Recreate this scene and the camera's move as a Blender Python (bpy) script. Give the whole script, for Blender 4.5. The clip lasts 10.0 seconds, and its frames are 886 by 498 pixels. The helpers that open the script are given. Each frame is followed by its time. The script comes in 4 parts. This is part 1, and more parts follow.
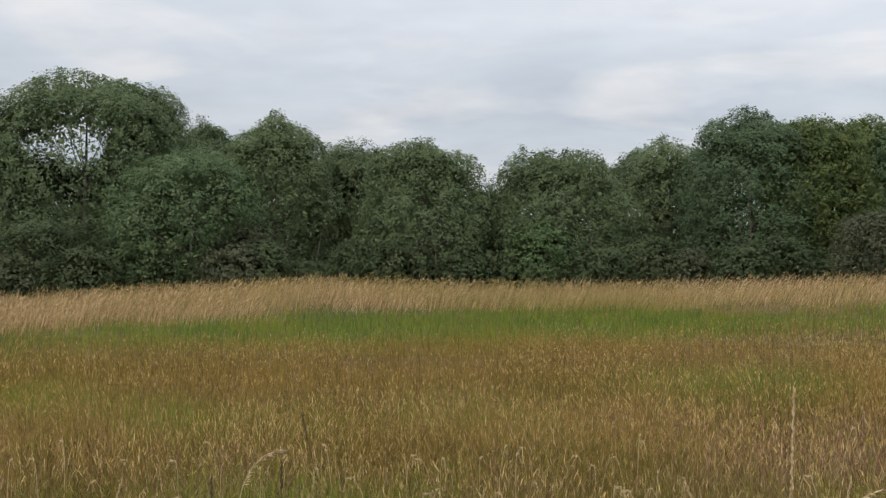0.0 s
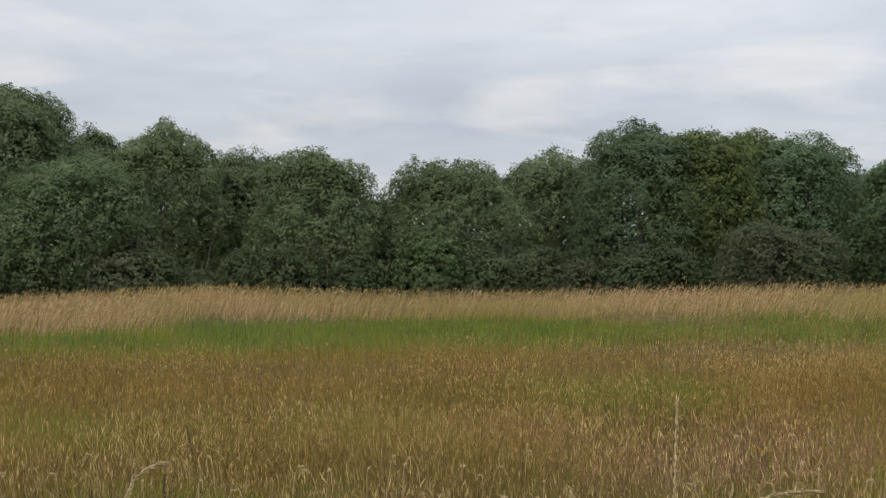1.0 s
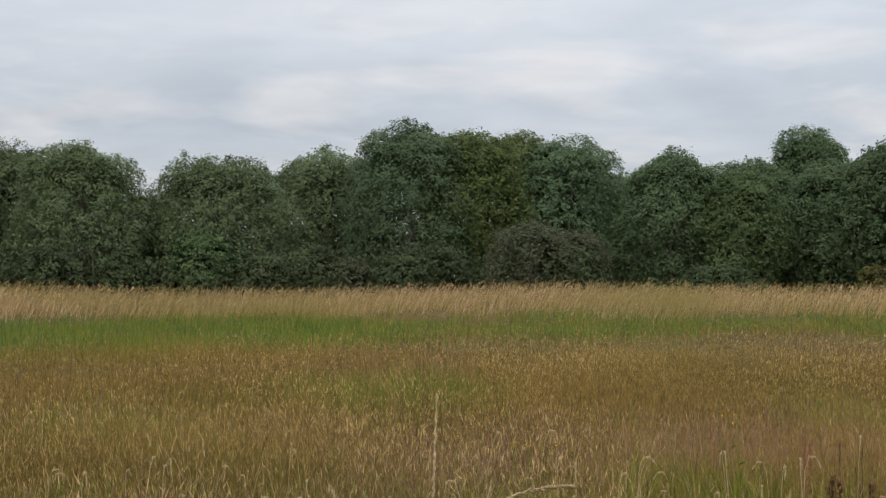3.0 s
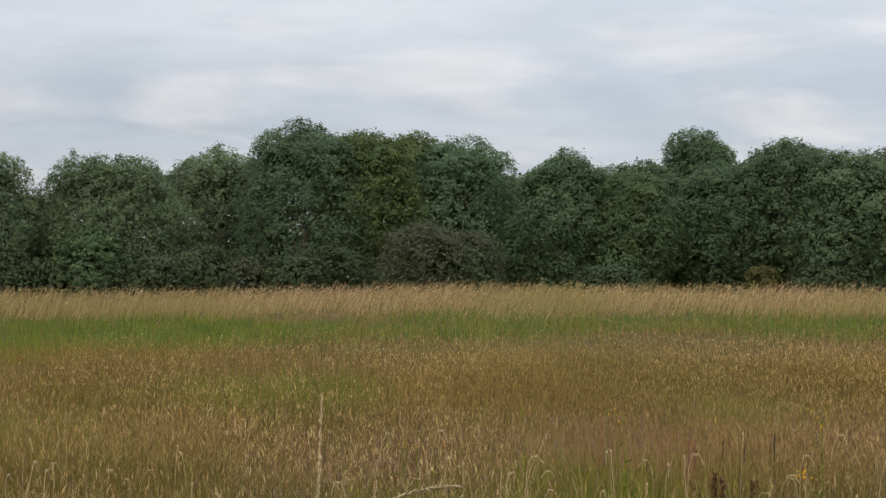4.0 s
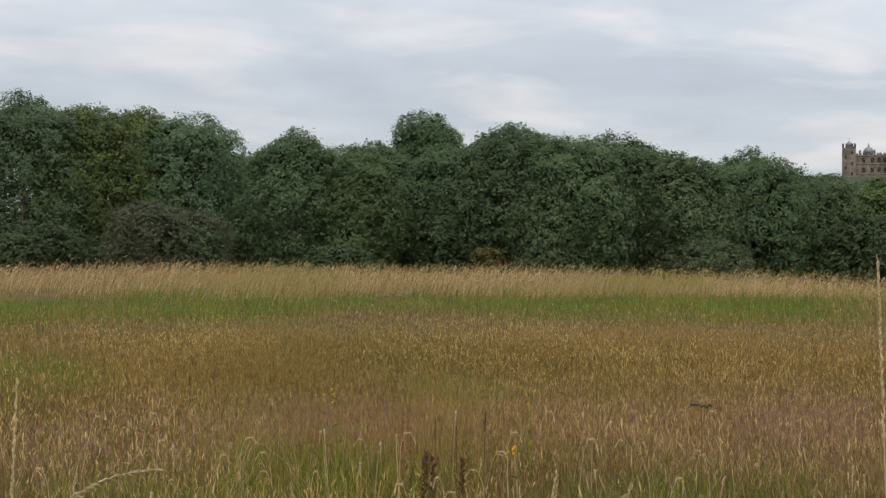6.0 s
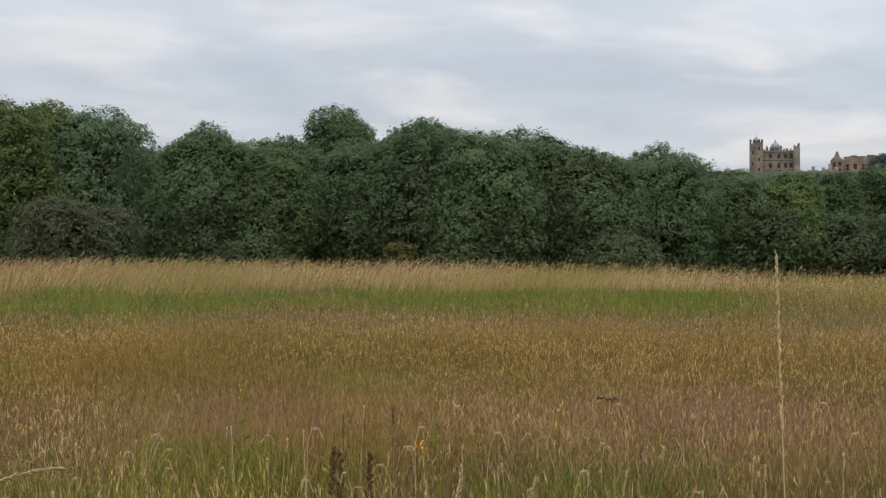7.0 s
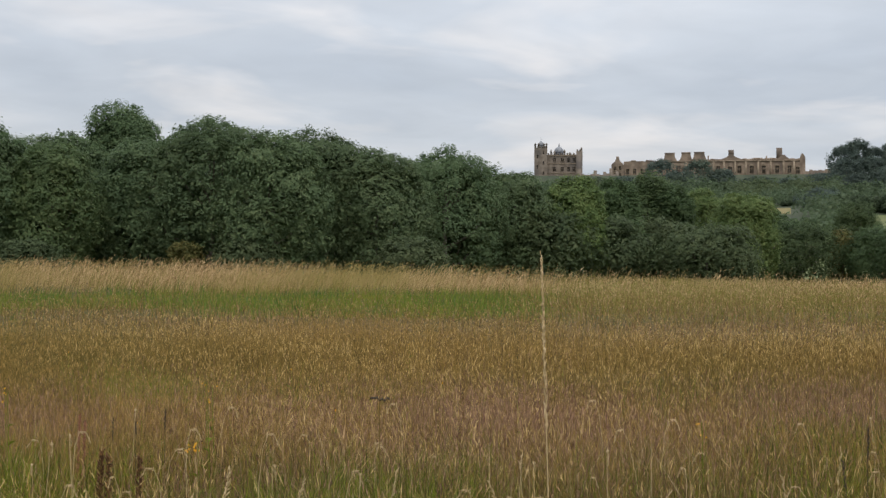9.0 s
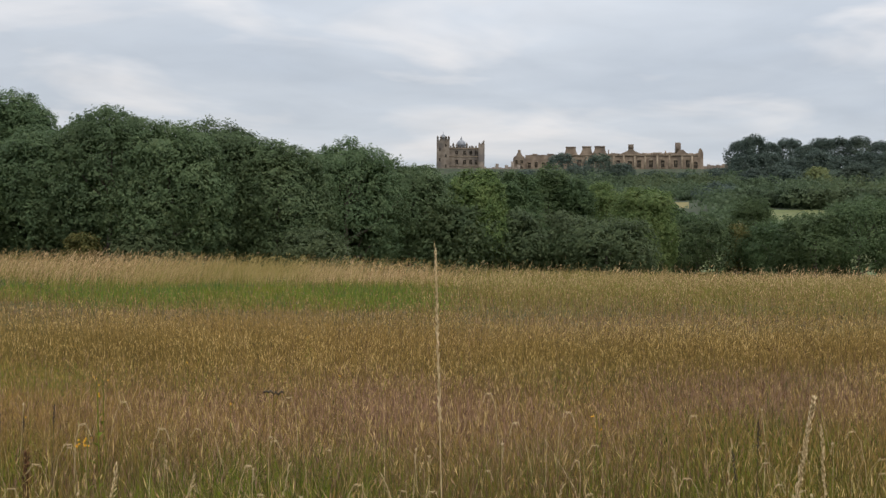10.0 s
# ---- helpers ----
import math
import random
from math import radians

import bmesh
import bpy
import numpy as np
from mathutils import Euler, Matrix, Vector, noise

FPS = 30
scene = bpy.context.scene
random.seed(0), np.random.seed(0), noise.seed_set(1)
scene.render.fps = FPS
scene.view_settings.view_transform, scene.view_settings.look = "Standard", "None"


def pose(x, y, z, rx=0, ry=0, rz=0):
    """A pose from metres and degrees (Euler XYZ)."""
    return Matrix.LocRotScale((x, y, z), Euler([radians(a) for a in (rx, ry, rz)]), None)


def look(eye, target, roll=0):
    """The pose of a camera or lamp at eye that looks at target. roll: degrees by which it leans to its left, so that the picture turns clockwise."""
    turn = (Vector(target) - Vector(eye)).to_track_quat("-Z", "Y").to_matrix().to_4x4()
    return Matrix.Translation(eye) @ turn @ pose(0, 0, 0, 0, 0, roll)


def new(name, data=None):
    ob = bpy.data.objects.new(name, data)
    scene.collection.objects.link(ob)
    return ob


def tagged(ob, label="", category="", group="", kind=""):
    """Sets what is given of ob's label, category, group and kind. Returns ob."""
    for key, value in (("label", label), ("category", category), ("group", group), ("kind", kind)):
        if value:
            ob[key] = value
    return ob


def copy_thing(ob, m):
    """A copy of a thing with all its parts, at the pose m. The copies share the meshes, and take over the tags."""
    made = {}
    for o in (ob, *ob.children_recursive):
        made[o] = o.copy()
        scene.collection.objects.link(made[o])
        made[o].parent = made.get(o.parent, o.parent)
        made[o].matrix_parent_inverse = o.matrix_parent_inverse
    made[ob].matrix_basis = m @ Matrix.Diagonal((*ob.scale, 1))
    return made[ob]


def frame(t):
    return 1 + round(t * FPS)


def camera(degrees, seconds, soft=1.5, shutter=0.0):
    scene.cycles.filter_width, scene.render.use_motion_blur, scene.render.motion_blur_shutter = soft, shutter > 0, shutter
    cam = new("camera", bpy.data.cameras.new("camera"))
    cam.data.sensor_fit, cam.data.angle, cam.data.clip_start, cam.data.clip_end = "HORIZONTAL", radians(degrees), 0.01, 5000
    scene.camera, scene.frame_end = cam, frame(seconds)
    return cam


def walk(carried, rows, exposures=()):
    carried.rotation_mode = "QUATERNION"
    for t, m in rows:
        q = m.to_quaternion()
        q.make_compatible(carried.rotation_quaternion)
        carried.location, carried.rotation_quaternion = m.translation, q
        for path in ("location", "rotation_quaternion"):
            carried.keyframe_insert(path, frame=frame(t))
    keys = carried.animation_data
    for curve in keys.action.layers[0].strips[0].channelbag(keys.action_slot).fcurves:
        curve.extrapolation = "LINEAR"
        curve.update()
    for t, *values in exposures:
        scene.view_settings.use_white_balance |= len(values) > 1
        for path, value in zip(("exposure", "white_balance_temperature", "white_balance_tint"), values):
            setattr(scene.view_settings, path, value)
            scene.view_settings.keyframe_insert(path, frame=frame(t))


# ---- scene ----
cam = camera(34.4, 10.0, soft=1.4)
EYE = 1.55
# seconds, place on the ground, turn to the right, tilt up, lean to the left: the camera is held in the hand and panned
ROWS = [
    (0.0, 0.000, 0.350, 0.00, 1.26, -0.31),
    (0.5, 0.010, 0.365, 2.56, 1.47, -0.24),
    (1.0, 0.020, 0.375, 4.33, 1.62, -0.19),
    (1.5, 0.030, 0.385, 5.94, 1.56, -0.16),
    (2.0, 0.039, 0.392, 8.42, 1.42, -0.06),
    (2.5, 0.050, 0.400, 11.08, 1.42, -0.02),
    (4.0, 0.098, 0.408, 17.65, 1.54, -0.13),
    (4.5, 0.120, 0.413, 20.04, 1.28, -0.13),
    (5.0, 0.143, 0.416, 23.11, 1.00, -0.03),
    (5.5, 0.165, 0.414, 25.93, 0.89, 0.09),
    (6.0, 0.183, 0.410, 28.42, 0.74, 0.12),
    (7.5, 0.218, 0.383, 33.71, 0.51, -0.05),
    (8.0, 0.234, 0.374, 36.01, 0.55, -0.02),
    (8.5, 0.249, 0.366, 38.30, 0.68, 0.07),
    (9.0, 0.266, 0.360, 40.36, 0.58, 0.23),
    (9.5, 0.290, 0.362, 42.55, 0.36, 0.34),
    (10.0, 0.318, 0.372, 44.28, 0.30, 0.42),
]
walk(cam, [(t, pose(x, y, EYE, 90 + p, -r, -a)) for t, x, y, a, p, r in ROWS], [(0.0, 0.10), (0.7, 0.06), (1.4, 0.0), (10.0, 0.0)])

# ---- light: an overcast evening sky with a faint wide sun ----
SUN_AZ, SUN_EL = radians(-150), radians(50)
world = bpy.data.worlds.new("overcast_sky")
scene.world = world
world.use_nodes = True


def build_sky():
    nt = world.node_tree
    nt.nodes.clear()

    def node(kind, **kw):
        n = nt.nodes.new(kind)
        for k, v in kw.items():
            n.inputs[k].default_value = v
        return n

    def calc(op, a, b):
        n = nt.nodes.new("ShaderNodeMath")
        n.operation = op
        for i, v in enumerate((a, b)):
            if isinstance(v, (int, float)):
                n.inputs[i].default_value = v
            else:
                nt.links.new(v, n.inputs[i])
        return n.outputs[0]

    def ramp(src, stops):
        n = nt.nodes.new("ShaderNodeValToRGB")
        nt.links.new(src, n.inputs[0])
        while len(n.color_ramp.elements) < len(stops):
            n.color_ramp.elements.new(0.5)
        for e, (p, c) in zip(n.color_ramp.elements, stops):
            e.position, e.color = p, (*c, 1)
        return n.outputs[0]

    tc = nt.nodes.new("ShaderNodeTexCoord")
    sep = nt.nodes.new("ShaderNodeSeparateXYZ")
    nt.links.new(tc.outputs["Generated"], sep.inputs[0])
    x, y, z = sep.outputs
    up = calc("MAXIMUM", z, 0.0)
    low = calc("ADD", up, 0.13)
    comb = nt.nodes.new("ShaderNodeCombineXYZ")
    nt.links.new(calc("DIVIDE", x, low), comb.inputs[0])
    nt.links.new(calc("DIVIDE", y, low), comb.inputs[1])

    def clouds(scale, detail, rough, shift):
        off = nt.nodes.new("ShaderNodeVectorMath")
        off.operation = "ADD"
        nt.links.new(comb.outputs[0], off.inputs[0])
        off.inputs[1].default_value = (shift, shift * 0.7, 0)
        n = node("ShaderNodeTexNoise", Scale=scale, Detail=detail, Roughness=rough, Distortion=0.35)
        nt.links.new(off.outputs[0], n.inputs["Vector"])
        return n.outputs["Fac"]

    # soft banks, grey below and slightly warm where they thin out
    bank = ramp(clouds(0.9, 4, 0.5, 3.0), [(0.34, (0.455, 0.498, 0.562)), (0.52, (0.530, 0.568, 0.624)), (0.70, (0.620, 0.640, 0.680))])
    glow = ramp(clouds(1.7, 4, 0.5, 11.0), [(0.50, (0, 0, 0)), (0.72, (0.68, 0.68, 0.68))])
    mix = nt.nodes.new("ShaderNodeMix")
    mix.data_type = "RGBA"
    nt.links.new(glow, mix.inputs["Factor"])
    nt.links.new(bank, mix.inputs["A"])
    mix.inputs["B"].default_value = (0.80, 0.765, 0.75, 1)
    # an overcast sky grows brighter towards the zenith
    grow = calc("ADD", calc("MULTIPLY", up, 2.0), 0.92)
    # the cloud is a little thicker towards the west
    grow = calc("MULTIPLY", grow, calc("ADD", calc("MULTIPLY", x, 0.12), 0.945))
    # fine mottling
    grow = calc("MULTIPLY", grow, calc("ADD", calc("MULTIPLY", clouds(3.6, 4, 0.55, 23.0), 0.22), 0.89))
    lit = nt.nodes.new("ShaderNodeVectorMath")
    lit.operation = "SCALE"
    nt.links.new(mix.outputs["Result"], lit.inputs[0])
    nt.links.new(grow, lit.inputs["Scale"])
    sky = nt.nodes.new("ShaderNodeTexSky")
    sky.sky_type, sky.sun_disc = "NISHITA", False
    sky.sun_elevation, sky.sun_rotation = SUN_EL, SUN_AZ
    b_sky = node("ShaderNodeBackground", Strength=0.08)
    nt.links.new(sky.outputs[0], b_sky.inputs["Color"])
    b_cloud = node("ShaderNodeBackground", Strength=1.0)
    nt.links.new(lit.outputs[0], b_cloud.inputs["Color"])
    both = node("ShaderNodeMixShader", Fac=0.92)
    nt.links.new(b_sky.outputs[0], both.inputs[1])
    nt.links.new(b_cloud.outputs[0], both.inputs[2])
    out = nt.nodes.new("ShaderNodeOutputWorld")
    nt.links.new(both.outputs[0], out.inputs[0])


build_sky()
sun = new("sun", bpy.data.lights.new("sun", "SUN"))
sun.data.energy, sun.data.angle, sun.data.color = 1.55, radians(30), (1.0, 0.93, 0.82)
sun.matrix_world = look((60 * math.sin(SUN_AZ), 60 * math.cos(SUN_AZ), 60 * math.tan(SUN_EL)), (0, 0, 0))

# ---- materials ----


def material(name, stops, scale=1.0, detail=4, rough=0.8, island=0.0, obj=0.0, bump=0.0, bump_scale=20.0, sheen=0.3, thin=0.0, second=None, second_scale=0.1):
    """stops: colours along a noise of that scale (per metre); second: a colour that a wider noise mixes in;
    island and obj: how far pieces and objects differ in brightness; thin: the share of light that comes through."""
    m = bpy.data.materials.new(name)
    m.use_nodes = True
    nt = m.node_tree
    bsdf = nt.nodes["Principled BSDF"]
    bsdf.inputs["Roughness"].default_value = rough
    bsdf.inputs["Specular IOR Level"].default_value = sheen
    geo = nt.nodes.new("ShaderNodeNewGeometry")

    def noise_of(s, d):
        n = nt.nodes.new("ShaderNodeTexNoise")
        n.inputs["Scale"].default_value, n.inputs["Detail"].default_value = s, d
        nt.links.new(geo.outputs["Position"], n.inputs["Vector"])
        return n.outputs["Fac"]

    fac = noise_of(scale, detail)
    if island:
        mixer = nt.nodes.new("ShaderNodeMix")
        mixer.inputs["Factor"].default_value = island
        nt.links.new(fac, mixer.inputs["A"])
        nt.links.new(geo.outputs["Random Per Island"], mixer.inputs["B"])
        fac = mixer.outputs["Result"]
    ramp = nt.nodes.new("ShaderNodeValToRGB")
    nt.links.new(fac, ramp.inputs[0])
    lo, hi = (0.33, 0.67) if not island else (0.25, 0.75)
    while len(ramp.color_ramp.elements) < len(stops):
        ramp.color_ramp.elements.new(0.5)
    for i, (e, c) in enumerate(zip(ramp.color_ramp.elements, stops)):
        e.position, e.color = lo + (hi - lo) * i / max(1, len(stops) - 1), (*c, 1)
    colour = ramp.outputs[0]
    if second:
        wide = nt.nodes.new("ShaderNodeMapRange")
        wide.inputs["From Min"].default_value, wide.inputs["From Max"].default_value = 0.45, 0.62
        nt.links.new(noise_of(second_scale, 3), wide.inputs["Value"])
        mixer = nt.nodes.new("ShaderNodeMix")
        mixer.data_type = "RGBA"
        nt.links.new(wide.outputs["Result"], mixer.inputs["Factor"])
        nt.links.new(colour, mixer.inputs["A"])
        mixer.inputs["B"].default_value = (*second, 1)
        colour = mixer.outputs["Result"]
    if obj:
        info = nt.nodes.new("ShaderNodeObjectInfo")
        span = nt.nodes.new("ShaderNodeMapRange")
        span.inputs["To Min"].default_value, span.inputs["To Max"].default_value = 1 - obj, 1 + obj
        nt.links.new(info.outputs["Random"], span.inputs["Value"])
        hsv = nt.nodes.new("ShaderNodeHueSaturation")
        nt.links.new(span.outputs["Result"], hsv.inputs["Value"])
        turn = nt.nodes.new("ShaderNodeMapRange")
        turn.inputs["To Min"].default_value, turn.inputs["To Max"].default_value = 0.491, 0.509
        wrap = nt.nodes.new("ShaderNodeMath")
        wrap.operation = "PINGPONG"
        wrap.inputs[1].default_value = 0.13
        nt.links.new(info.outputs["Random"], wrap.inputs[0])
        turn.inputs["From Max"].default_value = 0.13
        nt.links.new(wrap.outputs[0], turn.inputs["Value"])
        nt.links.new(turn.outputs["Result"], hsv.inputs["Hue"])
        nt.links.new(colour, hsv.inputs["Color"])
        colour = hsv.outputs["Color"]
    nt.links.new(colour, bsdf.inputs["Base Color"])
    if bump:
        b = nt.nodes.new("ShaderNodeBump")
        b.inputs["Strength"].default_value, b.inputs["Distance"].default_value = bump, 0.05
        nt.links.new(noise_of(bump_scale, 5), b.inputs["Height"])
        nt.links.new(b.outputs["Normal"], bsdf.inputs["Normal"])
    if thin:
        tr = nt.nodes.new("ShaderNodeBsdfTranslucent")
        nt.links.new(colour, tr.inputs["Color"])
        mixer = nt.nodes.new("ShaderNodeMixShader")
        mixer.inputs["Fac"].default_value = thin
        nt.links.new(bsdf.outputs[0], mixer.inputs[1])
        nt.links.new(tr.outputs[0], mixer.inputs[2])
        nt.links.new(mixer.outputs[0], nt.nodes["Material Output"].inputs["Surface"])
    return m


def leaf(name, dark, mid, light, **kw):
    return material(name, [dark, mid, light], scale=0.8, island=0.36, rough=0.65, sheen=0.15, thin=0.46, **kw)


M_SOIL = material("meadow_floor", [(0.05, 0.042, 0.014), (0.10, 0.072, 0.026), (0.16, 0.11, 0.045)], scale=1.3, detail=8, rough=1.0, bump=0.8, bump_scale=9, second=(0.055, 0.065, 0.016), second_scale=0.12)
M_PASTURE = material("hill_pasture", [(0.09, 0.115, 0.042), (0.12, 0.145, 0.054), (0.15, 0.165, 0.066)], scale=0.05, detail=6, rough=1.0, second=(0.13, 0.13, 0.05), second_scale=0.01)
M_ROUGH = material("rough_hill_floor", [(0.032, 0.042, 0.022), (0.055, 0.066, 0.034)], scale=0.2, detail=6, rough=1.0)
M_STUBBLE = material("golden_dry_grass", [(0.15, 0.13, 0.05), (0.23, 0.185, 0.075)], scale=0.3, detail=6, rough=1.0)
M_STRAW = material("straw_stem", [(0.062, 0.038, 0.007), (0.18, 0.113, 0.026), (0.40, 0.255, 0.072)], scale=0.5, island=0.7, thin=0.15, second=(0.140, 0.105, 0.021), second_scale=0.16)
M_HEAD = material("straw_seed_head", [(0.09, 0.046, 0.008), (0.38, 0.238, 0.058), (0.90, 0.65, 0.29)], scale=0.4, island=0.75, thin=0.15, second=(0.336, 0.205, 0.058), second_scale=0.3)
M_MIDHEAD = material("ripening_seed_head", [(0.11, 0.062, 0.014), (0.43, 0.278, 0.074), (0.84, 0.59, 0.245)], scale=0.4, island=0.72, thin=0.15, second=(0.37, 0.235, 0.070), second_scale=0.25)
M_ROSE = material("rosy_seed_head", [(0.13, 0.064, 0.046), (0.255, 0.138, 0.090), (0.50, 0.31, 0.19)], scale=0.5, island=0.7, thin=0.2)
M_FADED = material("faded_seed_head", [(0.19, 0.112, 0.044), (0.36, 0.220, 0.096), (0.56, 0.37, 0.18)], scale=0.3, island=0.65, thin=0.2)
M_BLADE = material("green_blade", [(0.022, 0.024, 0.004), (0.085, 0.082, 0.011), (0.25, 0.205, 0.040)], scale=0.5, island=0.6, thin=0.25, second=(0.184, 0.129, 0.032), second_scale=0.2)
M_OLIVEBLADE = material("olive_blade", [(0.105, 0.074, 0.010), (0.205, 0.143, 0.021), (0.345, 0.240, 0.044)], scale=0.6, island=0.6, thin=0.25)
M_TUFT = material("fresh_green_blade", [(0.028, 0.048, 0.003), (0.115, 0.162, 0.010), (0.29, 0.325, 0.032)], scale=0.5, island=0.65, thin=0.3)
M_LUSH = material("lush_blade", [(0.066, 0.118, 0.012), (0.132, 0.208, 0.022), (0.215, 0.285, 0.040)], scale=0.8, island=0.6, thin=0.3, second=(0.20, 0.225, 0.024), second_scale=0.22)
M_TUSSOCK = material("tussock_blade", [(0.040, 0.085, 0.018), (0.075, 0.145, 0.030), (0.125, 0.205, 0.045)], scale=0.8, island=0.55, thin=0.3)
M_PALE = material("pale_tall_stem", [(0.218, 0.140, 0.058), (0.446, 0.298, 0.140), (0.703, 0.493, 0.279)], scale=0.35, island=0.7, thin=0.2, second=(0.323, 0.251, 0.084), second_scale=0.09)
M_STRIPGREEN = material("strip_olive_blade", [(0.13, 0.13, 0.022), (0.22, 0.205, 0.045), (0.34, 0.30, 0.085)], scale=0.5, island=0.6, thin=0.25)
M_CREAM = material("bleached_grass", [(0.400, 0.295, 0.144), (0.565, 0.425, 0.228), (0.755, 0.590, 0.355)], scale=20, island=0.6, thin=0.2)
M_BARK = material("grey_bark", [(0.07, 0.06, 0.045), (0.13, 0.115, 0.09), (0.2, 0.18, 0.15)], scale=3, detail=8, rough=0.95, bump=0.6, bump_scale=8)
M_ASH = leaf("ash_leaf", (0.084, 0.129, 0.066), (0.121, 0.176, 0.091), (0.174, 0.231, 0.121), obj=0.13)
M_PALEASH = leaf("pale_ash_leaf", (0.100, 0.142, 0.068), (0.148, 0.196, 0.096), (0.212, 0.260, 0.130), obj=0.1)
M_MAPLE = leaf("maple_leaf", (0.080, 0.122, 0.060), (0.116, 0.168, 0.080), (0.176, 0.226, 0.110), obj=0.13)
M_BRIGHT = leaf("bright_leaf", (0.078, 0.126, 0.054), (0.126, 0.184, 0.078), (0.188, 0.242, 0.106), obj=0.1)
M_FRESH = leaf("fresh_leaf", (0.085, 0.138, 0.046), (0.150, 0.212, 0.072), (0.228, 0.286, 0.102), obj=0.08)
M_YELLOW = leaf("yellowing_leaf", (0.074, 0.112, 0.046), (0.126, 0.170, 0.062), (0.225, 0.245, 0.072))
M_THORN = leaf("hawthorn_leaf", (0.060, 0.086, 0.040), (0.092, 0.122, 0.058), (0.134, 0.160, 0.076), obj=0.13)
M_RUSSET = leaf("russet_leaf", (0.074, 0.088, 0.050), (0.112, 0.124, 0.070), (0.162, 0.166, 0.094))
M_OLIVE = leaf("olive_leaf", (0.080, 0.094, 0.032), (0.142, 0.136, 0.046), (0.220, 0.182, 0.064))
# distance haze is put into this leaf colour: bluer and greyer than the near leaves
M_FAR = leaf("hazed_far_leaf", (0.064, 0.088, 0.076), (0.086, 0.116, 0.096), (0.116, 0.150, 0.114), obj=0.13, second=(0.092, 0.116, 0.074), second_scale=0.03)
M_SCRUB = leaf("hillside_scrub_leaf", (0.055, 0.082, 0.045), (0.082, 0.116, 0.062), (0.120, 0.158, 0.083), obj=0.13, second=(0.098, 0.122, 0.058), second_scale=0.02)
M_HEDGE = leaf("oak_leaf", (0.056, 0.088, 0.040), (0.088, 0.130, 0.056), (0.134, 0.180, 0.078), obj=0.13)
M_FARLIGHT = leaf("far_light_leaf", (0.143, 0.169, 0.072), (0.208, 0.234, 0.098), (0.273, 0.299, 0.130))

# ---- small builders ----


def mesh_of(name, verts, faces, mats, index=None, smooth=False):
    """A mesh from arrays: faces all of one size."""
    verts, faces = np.asarray(verts, np.float32), np.asarray(faces, np.int32)
    me = bpy.data.meshes.new(name)
    me.vertices.add(len(verts))
    me.vertices.foreach_set("co", verts.ravel())
    k = faces.shape[1]
    me.loops.add(faces.size)
    me.loops.foreach_set("vertex_index", faces.ravel())
    me.polygons.add(len(faces))
    me.polygons.foreach_set("loop_start", np.arange(0, faces.size, k, dtype=np.int32))
    me.polygons.foreach_set("loop_total", np.full(len(faces), k, np.int32))
    for m in mats:
        me.materials.append(m)
    if index is not None:
        me.polygons.foreach_set("material_index", np.asarray(index, np.int32))
    if smooth:
        me.polygons.foreach_set("use_smooth", np.ones(len(faces), bool))
    me.update(calc_edges=True)
    return me


def part(name, me, parent, label=""):
    ob = new(name, me)
    ob.parent = parent
    return tagged(ob, label)


def polar(az, d):
    """A place on the plan by its bearing (degrees to the right of the first view) and distance."""
    return d * np.sin(np.radians(az)), d * np.cos(np.radians(az))


def ease(v, lo, hi):
    s = np.clip((np.asarray(v, float) - lo) / (hi - lo), 0, 1)
    return s * s * (3 - 2 * s)


def waves(x, y, scale, seed=0):
    """A cheap smooth noise, about -1 to 1."""
    r = np.random.RandomState(seed)
    total = 0
    for i in range(7):
        a, p = r.uniform(0, 2 * np.pi, 2)
        k = 2 * np.pi / scale * r.uniform(0.5, 1.6)
        total = total + np.sin(k * (x * np.cos(a) + y * np.sin(a)) + p)
    return total / 3.0


def strip_front(az):
    """How far off the strip of tall pale grass begins."""
    return np.interp(az, [-90, -20, -12, -5, 3, 12, 30, 40, 46], [40, 41, 46, 54, 66, 62, 62, 66, 72])


def ground_z(x, y):
    x, y = np.asarray(x, float), np.asarray(y, float)
    d = np.hypot(x, y) + 1e-6
    az = np.degrees(np.arctan2(x, y))
    z = 0.04 * waves(x, y, 9, 1) * ease(d, 3, 8)
    front = strip_front(az)
    bank = np.interp(az, [-40, -18, -12, -5, 2, 9, 17, 25, 33, 40, 47, 62, 80], [0.2, -0.22, 0.25, 0.72, 0.45, 0.45, 0.75, 0.6, 0.5, 0.3, 0.15, 0.05, 0.0])
    z = z + bank * ease(d, front - 6, front + 14) * (1 - ease(d, 95, 140))
    # the hill with the castle
    s = np.clip((d - 190) / 450, 0, 1)
    side = ease(az, -10, 44) * (1 - ease(az, 100, 150))
    hill = (34 * s ** 1.2 + 10 * ease(d, 635, 692)) * (0.25 + 0.75 * side) + 0.8 * waves(x, y, 160, 5) * ease(d, 200, 320) * (1 - ease(d, 600, 680))
    return z + hill


# ---- ground: one sheet to the horizon ----


